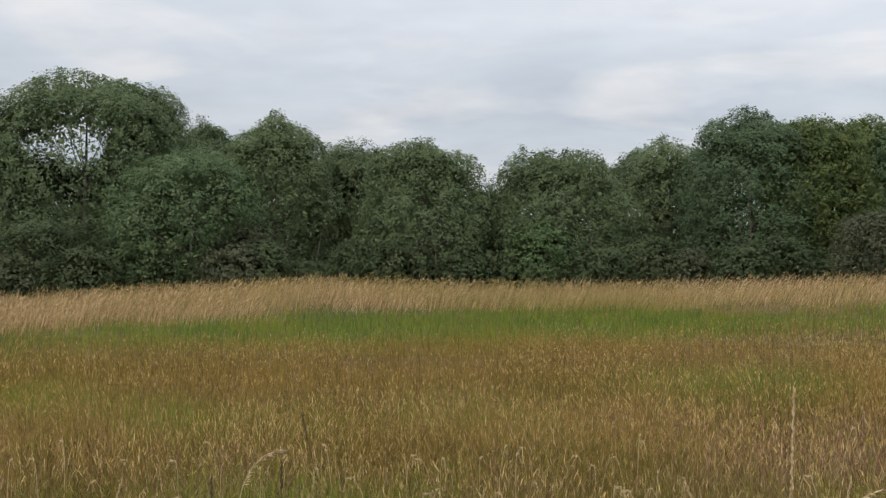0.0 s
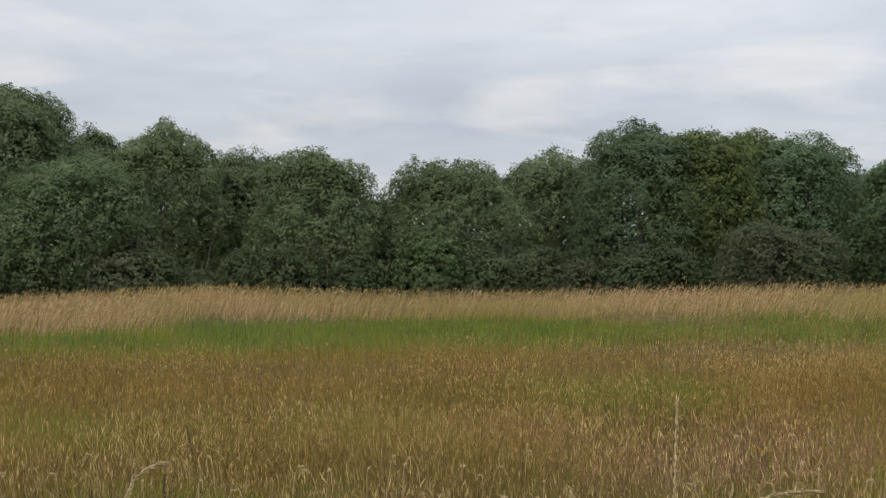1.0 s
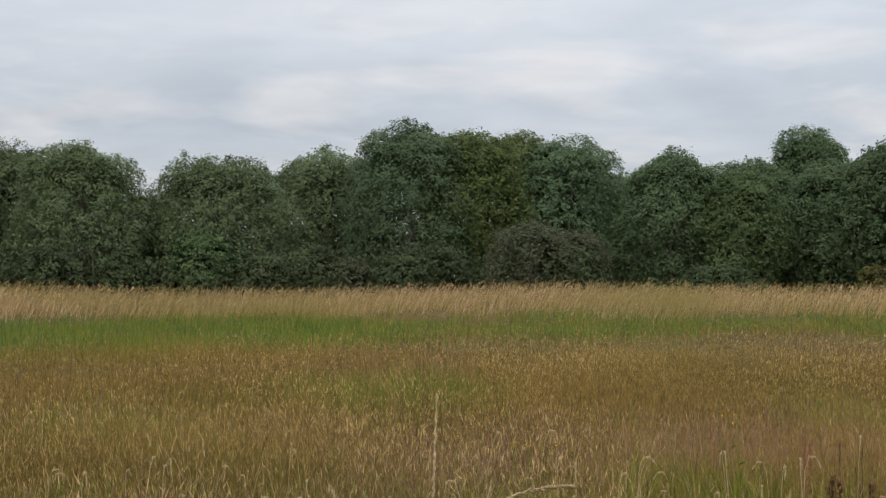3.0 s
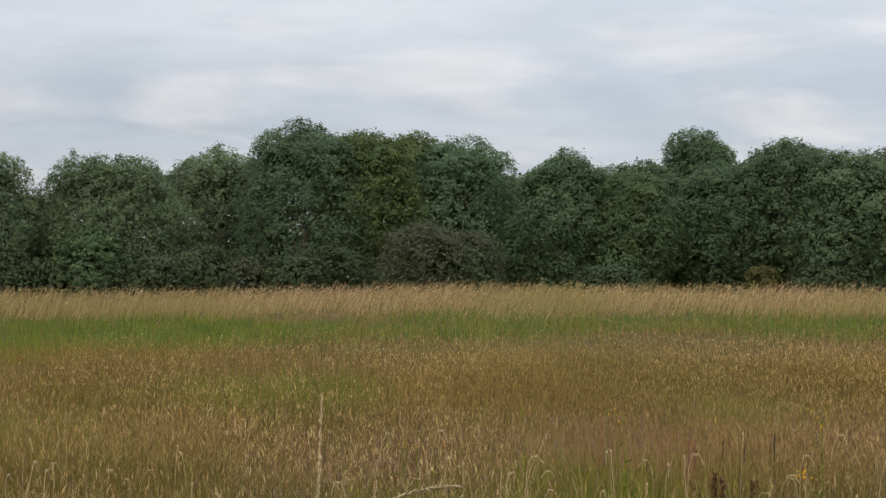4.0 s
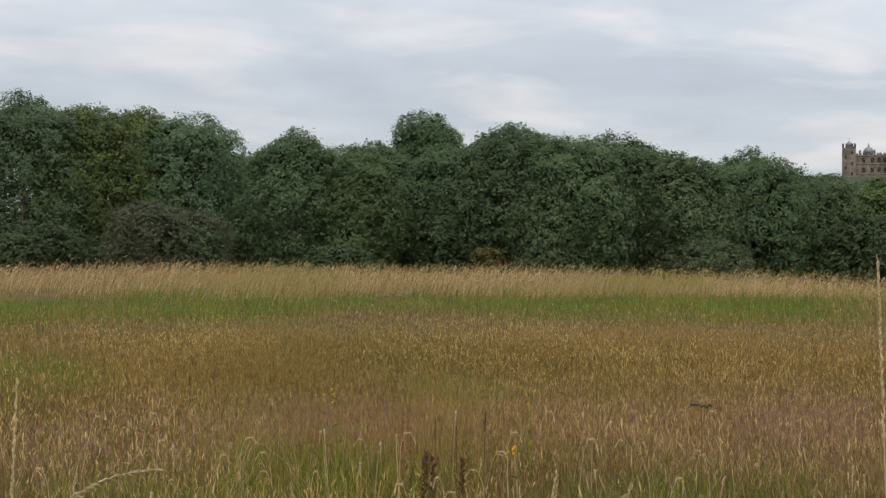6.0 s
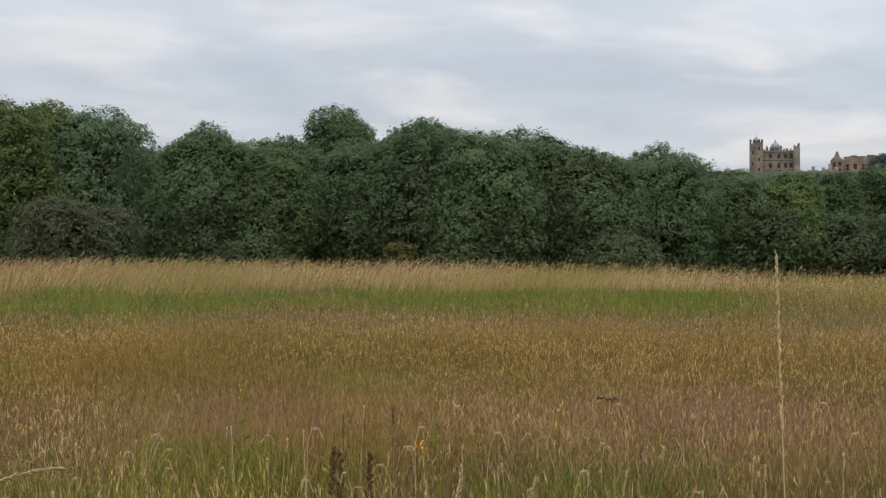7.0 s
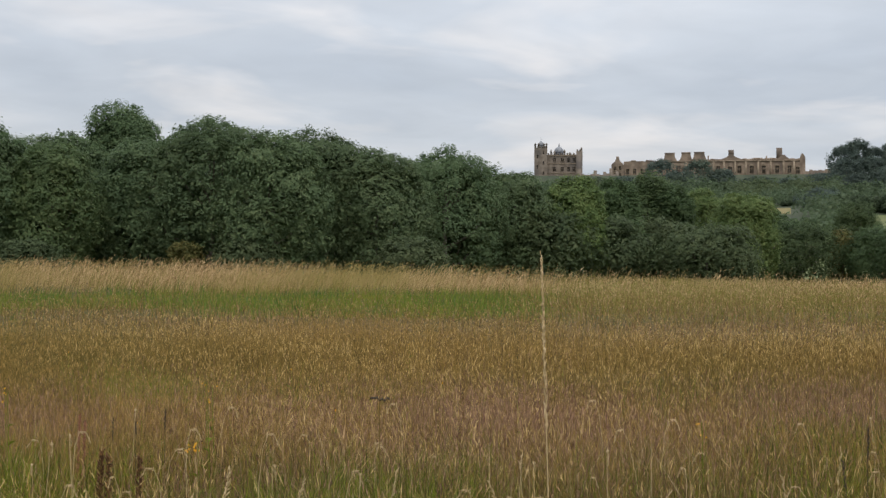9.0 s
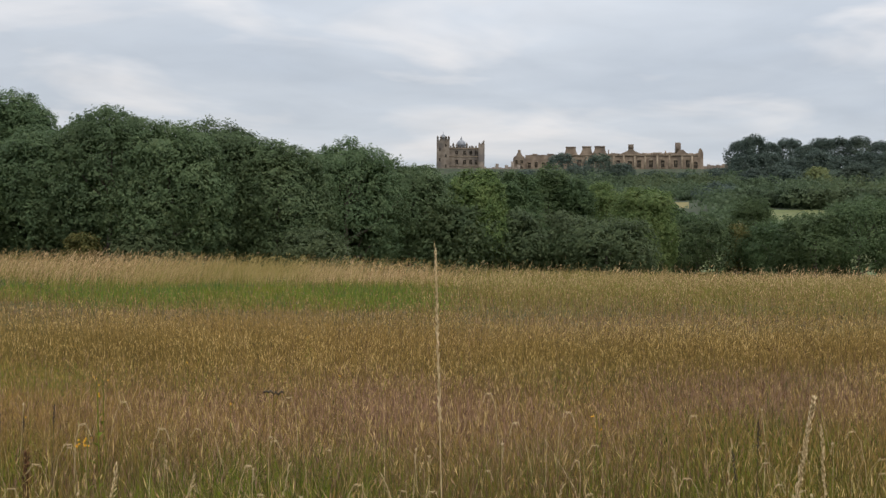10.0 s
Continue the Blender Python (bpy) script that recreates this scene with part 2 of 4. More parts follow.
def build_ground():
    rad = np.concatenate([np.linspace(0, 10, 18)[1:], np.geomspace(10.5, 110, 70), np.geomspace(115, 1000, 70), np.geomspace(1100, 4600, 14)])
    ang = np.radians(np.concatenate([np.arange(-30, 75, 0.75), np.arange(75, 330, 5)]))
    a, r = np.meshgrid(ang, rad)
    x, y = r * np.sin(a), r * np.cos(a)
    z = ground_z(x, y)
    verts = np.concatenate([[(0, 0, 0)], np.stack([x, y, z], -1).reshape(-1, 3)])
    n, m = a.shape
    i, j = np.meshgrid(np.arange(n - 1), np.arange(m), indexing="ij")
    k = (j + 1) % m
    quads = np.stack([1 + i * m + j, 1 + (i + 1) * m + j, 1 + (i + 1) * m + k, 1 + i * m + k], -1).reshape(-1, 4)
    j = np.arange(m)
    m_fan = m
    fan = np.stack([np.zeros(m, int), 1 + j, 1 + (j + 1) % m, np.zeros(m, int)], -1)
    me = bpy.data.meshes.new("ground")
    me.from_pydata(verts.tolist(), [], quads[:, ::-1].tolist() + fan[:, [0, 2, 1]].tolist())
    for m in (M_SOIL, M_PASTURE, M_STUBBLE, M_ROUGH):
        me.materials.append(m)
    c = np.array([verts[f].mean(0) for f in quads])
    far, at = np.hypot(c[:, 0], c[:, 1]), np.degrees(np.arctan2(c[:, 0], c[:, 1]))
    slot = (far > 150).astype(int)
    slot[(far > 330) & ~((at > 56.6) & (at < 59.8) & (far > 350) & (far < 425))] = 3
    slot[(at > 52.5) & (at < 54.3) & (far > 432) & (far < 475)] = 2
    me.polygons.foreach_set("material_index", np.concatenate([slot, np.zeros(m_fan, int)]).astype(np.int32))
    me.polygons.foreach_set("use_smooth", np.ones(len(me.polygons), bool))
    tagged(new("ground", me), "rough meadow ground rising to a distant hill", "ground", kind="structure")


build_ground()

# ---- grass ----
RNG = np.random.RandomState(7)


def scatter(count, az0, az1, d0, d1, fall=1.0):
    """Places in a sector; fall: how the density goes with distance (1: even over the area, 0: even over the distance)."""
    u = RNG.rand(count)
    e = 1 + fall
    d = (d0 ** e + u * (d1 ** e - d0 ** e)) ** (1 / e)
    az = RNG.uniform(az0, az1, count)
    x, y = polar(az, d)
    return x, y, d, az


def ribbons(x, y, h, w, lean, lean_az, curl, simple=False):
    """Upright tapered blades, bent once: verts, tris."""
    n = len(x)
    z = ground_z(x, y) - 0.02
    a = RNG.uniform(0, np.pi, n)
    wx, wy = np.cos(a) * w / 2, np.sin(a) * w / 2
    lx, ly = np.sin(lean_az), np.cos(lean_az)
    rows = []
    for f, k in ((0, 1.0), (0.6, 0.8)):
        o = h * (lean * f + curl * f * f)
        px, py, pz = x + lx * o, y + ly * o, z + h * f * (1 - 0.25 * curl * f)
        rows += [np.stack([px - wx * k, py - wy * k, pz], -1), np.stack([px + wx * k, py + wy * k, pz], -1)]
    o = h * (lean + curl)
    tip = np.stack([x + lx * o, y + ly * o, z + h * (1 - 0.25 * curl)], -1)
    if simple:
        rows = rows[:2]
    verts = np.stack(rows + [tip], 1).reshape(-1, 3)
    tris = np.arange(n * 3).reshape(-1, 3) if simple else (np.arange(n) * 5)[:, None, None] + np.array([[0, 1, 3], [0, 3, 2], [2, 3, 4]])[None]
    way = np.stack([lx * (lean + 2.2 * curl), ly * (lean + 2.2 * curl), np.ones(n) * (1 - 0.6 * curl)], -1)
    return verts, tris.reshape(-1, 3), tip, way / np.linalg.norm(way, axis=1)[:, None]


def heads(tip, way, length, width):
    """Slender nodding seed heads, folded along their spine."""
    n = len(tip)
    side = np.cross(way, RNG.normal(size=(n, 3)))
    side /= np.linalg.norm(side, axis=1)[:, None]
    L, W = length[:, None], width[:, None]
    nod = np.array([0, 0, -0.35]) * L * RNG.rand(n)[:, None] + 0.09 * L * RNG.normal(size=(n, 3)) * np.array([1, 1, 0.3])
    lo, hi = tip - way * L * 0.6, tip + way * L * 0.45 + nod
    mid = lo + (hi - lo) * 0.45 - nod * 0.06
    verts = np.stack([lo, mid - side * W / 2, hi, mid + side * W / 2], 1).reshape(-1, 3)
    tris = (np.arange(n) * 4)[:, None, None] + np.array([[0, 1, 2], [0, 2, 3]])[None]
    return verts, tris.reshape(-1, 3)


def sward(name, label, places, height, width, mats, head=None, lean=0.18, curl=0.15, wind=None, keep=None, simple=False):
    """One object of many grass stems; head: length and width of the seed heads, in metres."""
    x, y, d, az = places
    if keep is not None:
        on = keep(x, y, d, az) > RNG.rand(len(x))
        x, y, d, az = x[on], y[on], d[on], az[on]
    n = len(x)
    h = height[0] + (height[1] - height[0]) * RNG.rand(n) ** 1.2
    h *= 1 + 0.18 * waves(x, y, 2.2, 3)
    w = width * (0.7 + 0.6 * RNG.rand(n)) * np.maximum(1, d / 12.0) ** 0.75
    la = RNG.uniform(0, 2 * np.pi, n) if wind is None else RNG.normal(wind, 0.7, n)
    v, t, tip, way = ribbons(x, y, h, w, np.abs(RNG.normal(0, lean, n)), la, curl * RNG.rand(n), simple)
    index = np.zeros(len(t), int)
    if head:
        has = RNG.rand(n) < 0.9
        k = has.sum()
        grow = np.maximum(1, d[has] / 14.0) ** 0.6
        v2, t2 = heads(tip[has], way[has], head[0] * (0.45 + 1.2 * RNG.rand(k) ** 1.5), head[1] * (0.6 + 0.8 * RNG.rand(k)) * grow)
        t = np.concatenate([t, t2 + len(v)])
        index = np.concatenate([index, np.ones(len(t2), int)])
        v = np.concatenate([v, v2])
    return tagged(new(name, mesh_of(name, v, t, mats, index)), label, "grass", kind="stuff")


def green_zone(x, y, d, az):
    """The low lush hollow before the pale strip."""
    f = strip_front(az) + 4.5 * waves(x, y, 14, 9) + 2 * waves(x, y, 4, 10)
    near = np.interp(az, [-20, -4, 8, 20, 40], [28, 29, 35, 39.5, 41]) + 4.5 * waves(x, y, 13, 8) + 1.5 * waves(x, y, 4, 11)
    return ease(d, near - 4, near + 4) * (1 - ease(d, f - 4, f + 4)) * (0.55 + 0.45 * ease(waves(x * 0.6, y, 10, 12), -0.7, 0.3)) * (1 - 0.93 * ease(az, 41, 46.5))


def rosy_zone(x, y, d, az):
    """Drifts of reddish bent grass."""
    total = (0.3 + 0.3 * ease(az, 5, 35)) * ease(waves(x * 0.5, y, 6.5, 21) + 0.35 * waves(x, y, 2.0, 22), 0.2, 1.0)
    for a, r, wa, wr in ((-1, 21, 6, 2.5), (10, 22, 5, 2.5), (14.8, 10.3, 4, 1.2), (24, 12.2, 4, 1.0), (34, 11.6, 5, 1.1), (43, 11, 5, 2.0), (50, 27, 4, 2), (53, 31, 6, 2.5), (57, 14, 5, 3)):
        total = total + np.exp(-(((az - a) / wa) ** 2) - ((d - r) / wr) ** 2)
    return np.clip(total, 0, 1)


def green_spots(x, y, d, az):
    """Fresh green tufts, most of all close by."""
    return ease(waves(x, y, 2.6, 61) + 0.5 * waves(x, y, 0.9, 62), 0.15 - 0.55 * (1 - ease(d, 6.5, 9)), 0.9) * (1 - 0.75 * ease(d, 8, 13))


def green_patches(x, y, d, az):
    """Greener patches in the middle of the meadow."""
    total = 0
    for a, r, wa, wr in ((-16, 17, 2.2, 1.8), (-10.6, 14, 2.5, 1.4), (1.5, 14.5, 2.5, 1.2), (11.5, 18.5, 3.5, 1.6), (29, 16, 2, 1.2)):
        total = total + np.exp(-(((az - a) / wa) ** 2) - ((d - r) / wr) ** 2)
    return np.clip(1.2 * total * (1 + 0.5 * waves(x, y, 2.0, 71)), 0, 1)


def straw_share(x, y, d, az):
    near = 0.36 + 0.64 * ease(d + 1.3 * waves(x, y, 4, 44), 6.4, 9.5)
    return (1 - 0.8 * green_patches(x, y, d, az)) * (1 - 0.88 * green_zone(x, y, d, az)) * (1 - 0.85 * rosy_zone(x, y, d, az)) * (0.75 + 0.25 * waves(x, y, 3.5, 31) + 0.4 * waves(x, y, 0.9, 32) * (1 - ease(d, 14, 24))) * near * (1 - 0.5 * green_spots(x, y, d, az)) * (0.84 + 0.16 * ease(az, 2, 26)) * (1 - 0.5 * ease(d, 11, 15) * (1 - ease(az, -3, 12)))


AZ0, AZ1 = -19.5, 64
for d0, d1, count, fall, hd, simple in ((5.2, 11, 215000, 0.6, (0.062, 0.0029), True), (11, 26, 290000, 0.55, (0.058, 0.0042), True), (26, 66, 84000, 0.2, (0.075, 0.007), True)):
    sward("meadow_grass", "straw-coloured flowering meadow grass", scatter(count, AZ0, AZ1, d0, d1, fall), (0.32, 0.7), 0.0024, [M_STRAW, M_HEAD if d0 < 10 else M_MIDHEAD if d0 < 20 else M_FADED], hd, lean=0.12, curl=0.22, keep=straw_share, simple=simple)
for d0, d1, count, fall, simple in ((5.2, 14, 150000, 0.5, True), (14, 60, 90000, 0.1, True)):
    sward("rosy_grass", "reddish-brown bent grass in drifts", scatter(count, AZ0, AZ1, d0, d1, fall), (0.34, 0.64), 0.0028, [M_ROSE, M_ROSE], (0.06, 0.0036), lean=0.12, simple=simple,
          keep=lambda x, y, d, az: (1 - green_zone(x, y, d, az)) * (0.05 + 0.95 * rosy_zone(x, y, d, az)))
for d0, d1, count, fall, simple in ((5.2, 12, 66000, 0.5, True), (12, 82, 74000, 0.2, True)):
    sward("green_undergrass", "green leafy grass under the seed heads", scatter(count, AZ0, AZ1, d0, d1, fall), (0.2, 0.5), 0.0045, [M_BLADE], lean=0.22, curl=0.3, simple=simple)
sward("green_undergrass", "olive-green grass among the straw", scatter(76000, AZ0, 24, 8, 34, 0.3), (0.28, 0.56), 0.0046, [M_OLIVEBLADE], lean=0.2, curl=0.3, simple=True, keep=lambda x, y, d, az: (1 - 0.85 * ease(az, -2, 16)) * (0.3 + 0.65 * ease(waves(x * 0.5, y, 8, 91), -0.4, 0.6)))
sward("green_tufts", "greener grass in patches", scatter(120000, AZ0, 34, 11, 26, 0.4), (0.3, 0.56), 0.0048, [M_LUSH], lean=0.2, curl=0.3, simple=True, keep=green_patches)
sward("green_tufts", "fresh green grass tufts in the meadow", scatter(90000, AZ0, AZ1, 5.2, 16, 0.4), (0.28, 0.6), 0.0048, [M_TUFT], lean=0.2, curl=0.4, keep=green_spots)
sward("green_tufts", "bright green grass blades close by", scatter(84000, AZ0, AZ1, 5.2, 9.5, 0.6), (0.34, 0.66), 0.005, [M_TUFT], lean=0.18, curl=0.3, simple=True,
      keep=lambda x, y, d, az: (0.45 + 0.55 * green_spots(x, y, d, az)) * (1 - 0.75 * ease(d, 6.6, 8.8)))
sward("lush_grass", "short lush green grass in a hollow", scatter(112000, AZ0, 62, 24, 74, 0.5), (0.22, 0.55), 0.008, [M_LUSH], lean=0.25, curl=0.3, keep=green_zone, simple=True)
sward("lush_tussocks", "dark green tussocks in the hollow", scatter(60000, AZ0, 50, 26, 74, 0.5), (0.3, 0.68), 0.008, [M_TUSSOCK], lean=0.3, curl=0.4, simple=True,
      keep=lambda x, y, d, az: green_zone(x, y, d, az) * ease(waves(x, y * 0.6, 4.5, 77), 0.15, 0.8) * (1 - ease(az, 38, 46)))
sward("tall_pale_grass", "tall pale ripe grass along the wood edge", scatter(120000, AZ0, AZ1, 38, 84, 0.3), (0.5, 1.2), 0.0062, [M_PALE, M_PALE], (0.24, 0.0095), lean=0.3, curl=0.4, wind=1.9, simple=True,
      keep=lambda x, y, d, az: ease(d + 3 * waves(x, y, 12, 17), strip_front(az) - 3, strip_front(az) + 5) * (1 - 0.85 * ease(az, 41, 48)))
sward("olive_strip_grass", "olive-green grass mixed into the tall pale strip", scatter(70000, AZ0, AZ1, 44, 84, 0.4), (0.45, 0.95), 0.0075, [M_STRIPGREEN], lean=0.3, curl=0.3, wind=1.9, simple=True,
      keep=lambda x, y, d, az: ease(d, strip_front(az) - 2, strip_front(az) + 4) * ease(waves(x * 0.7, y * 1.4, 16, 55) + 0.4 * waves(x, y, 4, 56), -0.6, 0.5) * (0.25 + 0.75 * ease(az, -2, 10)) * (1 - 0.5 * ease(az, 30, 44)))
sward("arching_grass", "pale arching grass stalks close by", scatter(3200, AZ0, AZ1, 5.3, 9.5, 0.6), (0.46, 0.7), 0.0032, [M_CREAM], lean=0.1, curl=0.75, keep=lambda x, y, d, az: 0.4 + 0.6 * ease(waves(x, y, 1.3, 95), -0.3, 0.6))
sward("meadow_grass", "short trodden meadow grass round the standpoint", scatter(34000, 0, 360, 0.5, 5.4, 0.9), (0.14, 0.36), 0.009, [M_BLADE], lean=0.3, curl=0.4, simple=True)
sward("meadow_grass", "straw-coloured meadow grass all round", scatter(16000, AZ1, 360 + AZ0, 5.2, 60, 0.2), (0.32, 0.7), 0.006, [M_STRAW, M_HEAD], (0.08, 0.009), lean=0.15, curl=0.3, simple=True)
sward("green_undergrass", "green leafy grass all round the meadow", scatter(20000, AZ1, 360 + AZ0, 5.2, 60, 0.2), (0.2, 0.45), 0.01, [M_BLADE], lean=0.25, curl=0.3, simple=True)
sward("field_edge_grass", "ripe olive and straw grass at the far field edge", scatter(40000, 40, AZ1, 38, 90, 0.6), (0.4, 0.72), 0.006, [M_STRIPGREEN, M_PALE], (0.11, 0.010), simple=True,
      keep=lambda x, y, d, az: ease(az + 2.5 * waves(x, y, 9, 61), 41, 49) * (0.3 + 0.7 * ease(d, 48, 60)))

# ---- trees ----


def tube(path, radii, sides=7):
    """A tapered limb along a path: verts, quads."""
    verts, faces = [], []
    for i, (p, r) in enumerate(zip(path, radii)):
        p = Vector(p)
        way = (Vector(path[min(i + 1, len(path) - 1)]) - Vector(path[max(i - 1, 0)])).normalized()
        side = way.orthogonal().normalized()
        other = way.cross(side)
        verts += [tuple(p + (side * math.cos(2 * math.pi * k / sides) + other * math.sin(2 * math.pi * k / sides)) * r) for k in range(sides)]
    for i in range(len(path) - 1):
        faces += [(i * sides + k, i * sides + (k + 1) % sides, (i + 1) * sides + (k + 1) % sides, (i + 1) * sides + k) for k in range(sides)]
    return verts, faces


def foliage(name, rng, h, wide, low, full, boughs, sprays, size, mat, tufts=0, fill=0.3, open_=0.0, depth=0.5, seed=0, bare=0.3):
    """A crown: leaf sprays in small clumps over the rounded boughs that swell from its outside, coarser ones inside,
    and sprigs that stand out above. Gives the mesh and the middles of the boughs."""

    def skin(u, a):
        """Points on the bare crown: share of the height, angle."""
        over = np.clip((u - full) / (1 - full), 0, 1)
        prof = np.where(u > full, np.clip(1 - over ** 2.1, 0, 1) ** 0.52, 0.78 + 0.22 * np.sin(np.clip((u - low) / max(full - low, 0.01), 0, 1) * np.pi / 2))
        r = prof * wide / 2 * (1 + 0.08 * np.sin(2 * a + seed) + 0.06 * np.sin(3 * a + 7 * u + 2 * seed))
        return np.stack([r * np.cos(a), r * np.sin(a), u * h * 0.948 * (1 + 0.03 * np.sin(2 * a + 3 * seed) * over)], -1)

    def even(n):
        """Even shares over the crown's surface: more of the height near the rounded top."""
        u = rng.rand(n)
        u = np.where(rng.rand(n) < 0.3, 1 - (1 - full) * 0.3 * rng.rand(n), low + (1 - low) * u)
        return skin(np.clip(u, low, 0.999), rng.uniform(0, 2 * np.pi, n))

    def window(p):
        """Where the upper limbs part and let the sky through."""
        return np.exp(-((p[:, 0] / (0.2 * wide)) ** 2 + ((p[:, 2] / h - 0.68) / 0.13) ** 2) ** 2)

    centres = even(boughs)
    area = np.pi * wide * h * 0.75
    reach = 1.15 * math.sqrt(area / boughs)
    swell = depth * rng.uniform(0.45, 1.2, boughs)
    clumps = max(40, sprays // 15)
    spot = even(clumps)
    out = spot * np.array([1, 1, 0]) / (wide / 2) + np.array([0, 0, 1]) * np.clip(spot[:, 2:] / h - full, -0.4, 1) * 1.5
    out /= np.linalg.norm(out, axis=1)[:, None] + 1e-6
    gap = ((spot[:, None] - centres[None]) ** 2).sum(-1)
    near = gap.argmin(1)
    bulge = np.clip(1 - gap[np.arange(clumps), near] / reach ** 2, -0.5, 1)
    face = out + 0.9 * (spot - centres[near]) / reach
    face /= np.linalg.norm(face, axis=1)[:, None] + 1e-6
    twigs = even(boughs * 5)
    small = np.sqrt(((spot[:, None] - twigs[None]) ** 2).sum(-1).min(1)) / reach
    spot = spot + out * (swell[near] * bulge - depth * 0.75 + 0.45 * depth * (0.35 - small) + 0.1 * depth * rng.normal(size=clumps))[:, None]
    width = rng.uniform(0.7, 1.4, clumps) * size * 1.35
    # the leaves thin out at the foot
    thin = ease(spot[:, 2] / h, 0.02, bare)
    stay = rng.rand(clumps) < 0.3 + 0.7 * thin
    spot, face, width, out = spot[stay], face[stay], width[stay], out[stay]
    clumps = len(spot)
    if open_:
        stay = rng.rand(clumps) > open_ * window(spot)
        spot, face, width, out = spot[stay], face[stay], width[stay], out[stay]
        clumps = len(spot)
    if tufts:
        high = np.where(spot[:, 2] > h * 0.72)[0]
        pick = rng.choice(high, tufts)
        away = out[pick] + np.array([0, 0, 0.8]) + 0.4 * rng.normal(size=(tufts, 3))
        away /= np.linalg.norm(away, axis=1)[:, None]
        spot = np.concatenate([spot, spot[pick] + away * (size * rng.uniform(0.2, 1.3, tufts))[:, None]])
        face, width = np.concatenate([face, away]), np.concatenate([width, rng.uniform(0.5, 0.9, tufts) * size])
    spot[:, 2] = np.maximum(spot[:, 2], 0.15)
    share = width ** 1.5
    share[clumps:] *= 4
    k = rng.choice(len(spot), sprays, p=share / share.sum())
    q = rng.normal(size=(sprays, 3)) + 0.9 * face[k] + np.array([0, 0, 0.25])
    q /= np.linalg.norm(q, axis=1)[:, None]
    p = spot[k] + q * (width[k] * rng.uniform(0.5, 1.0, sprays))[:, None]
    # more than half of the sprays stand singly between the clumps
    single = rng.rand(sprays) < 0.6
    drift = rng.uniform(-1.5, 1.5, (sprays, 3)) * width[k][:, None]
    p = np.where(single[:, None], spot[k] + drift - out[np.minimum(k, len(out) - 1)] * size * 0.8, p)
    inner = rng.rand(sprays) < fill
    deep = even(sprays) * np.stack([rng.uniform(0.74, 0.95, sprays)] * 2 + [rng.uniform(0.86, 0.97, sprays)], -1)
    p = np.where(inner[:, None], deep, p)
    lost = rng.rand(sprays) < open_ * window(p)
    p[lost] = deep[lost] * np.array([0.9, 0.9, 0.5])
    normal = 0.3 * q + 0.8 * face[k] + np.array([0, 0, 0.4]) + 0.3 * rng.normal(size=(sprays, 3))
    normal /= np.linalg.norm(normal, axis=1)[:, None]
    along = np.cross(normal, rng.normal(size=(sprays, 3)))
    along /= np.linalg.norm(along, axis=1)[:, None]
    across = np.cross(normal, along)
    s = (size * rng.uniform(0.65, 1.35, sprays) * np.where(inner, 1.7, 1.0))[:, None]
    verts = np.stack([p - along * s * 0.35 - across * s * 0.33, p - along * s * 0.35 + across * s * 0.33, p + along * s * 0.65 - normal * s * 0.12], 1).reshape(-1, 3)
    return mesh_of(name, verts, np.arange(sprays * 3).reshape(-1, 3), [mat]), centres


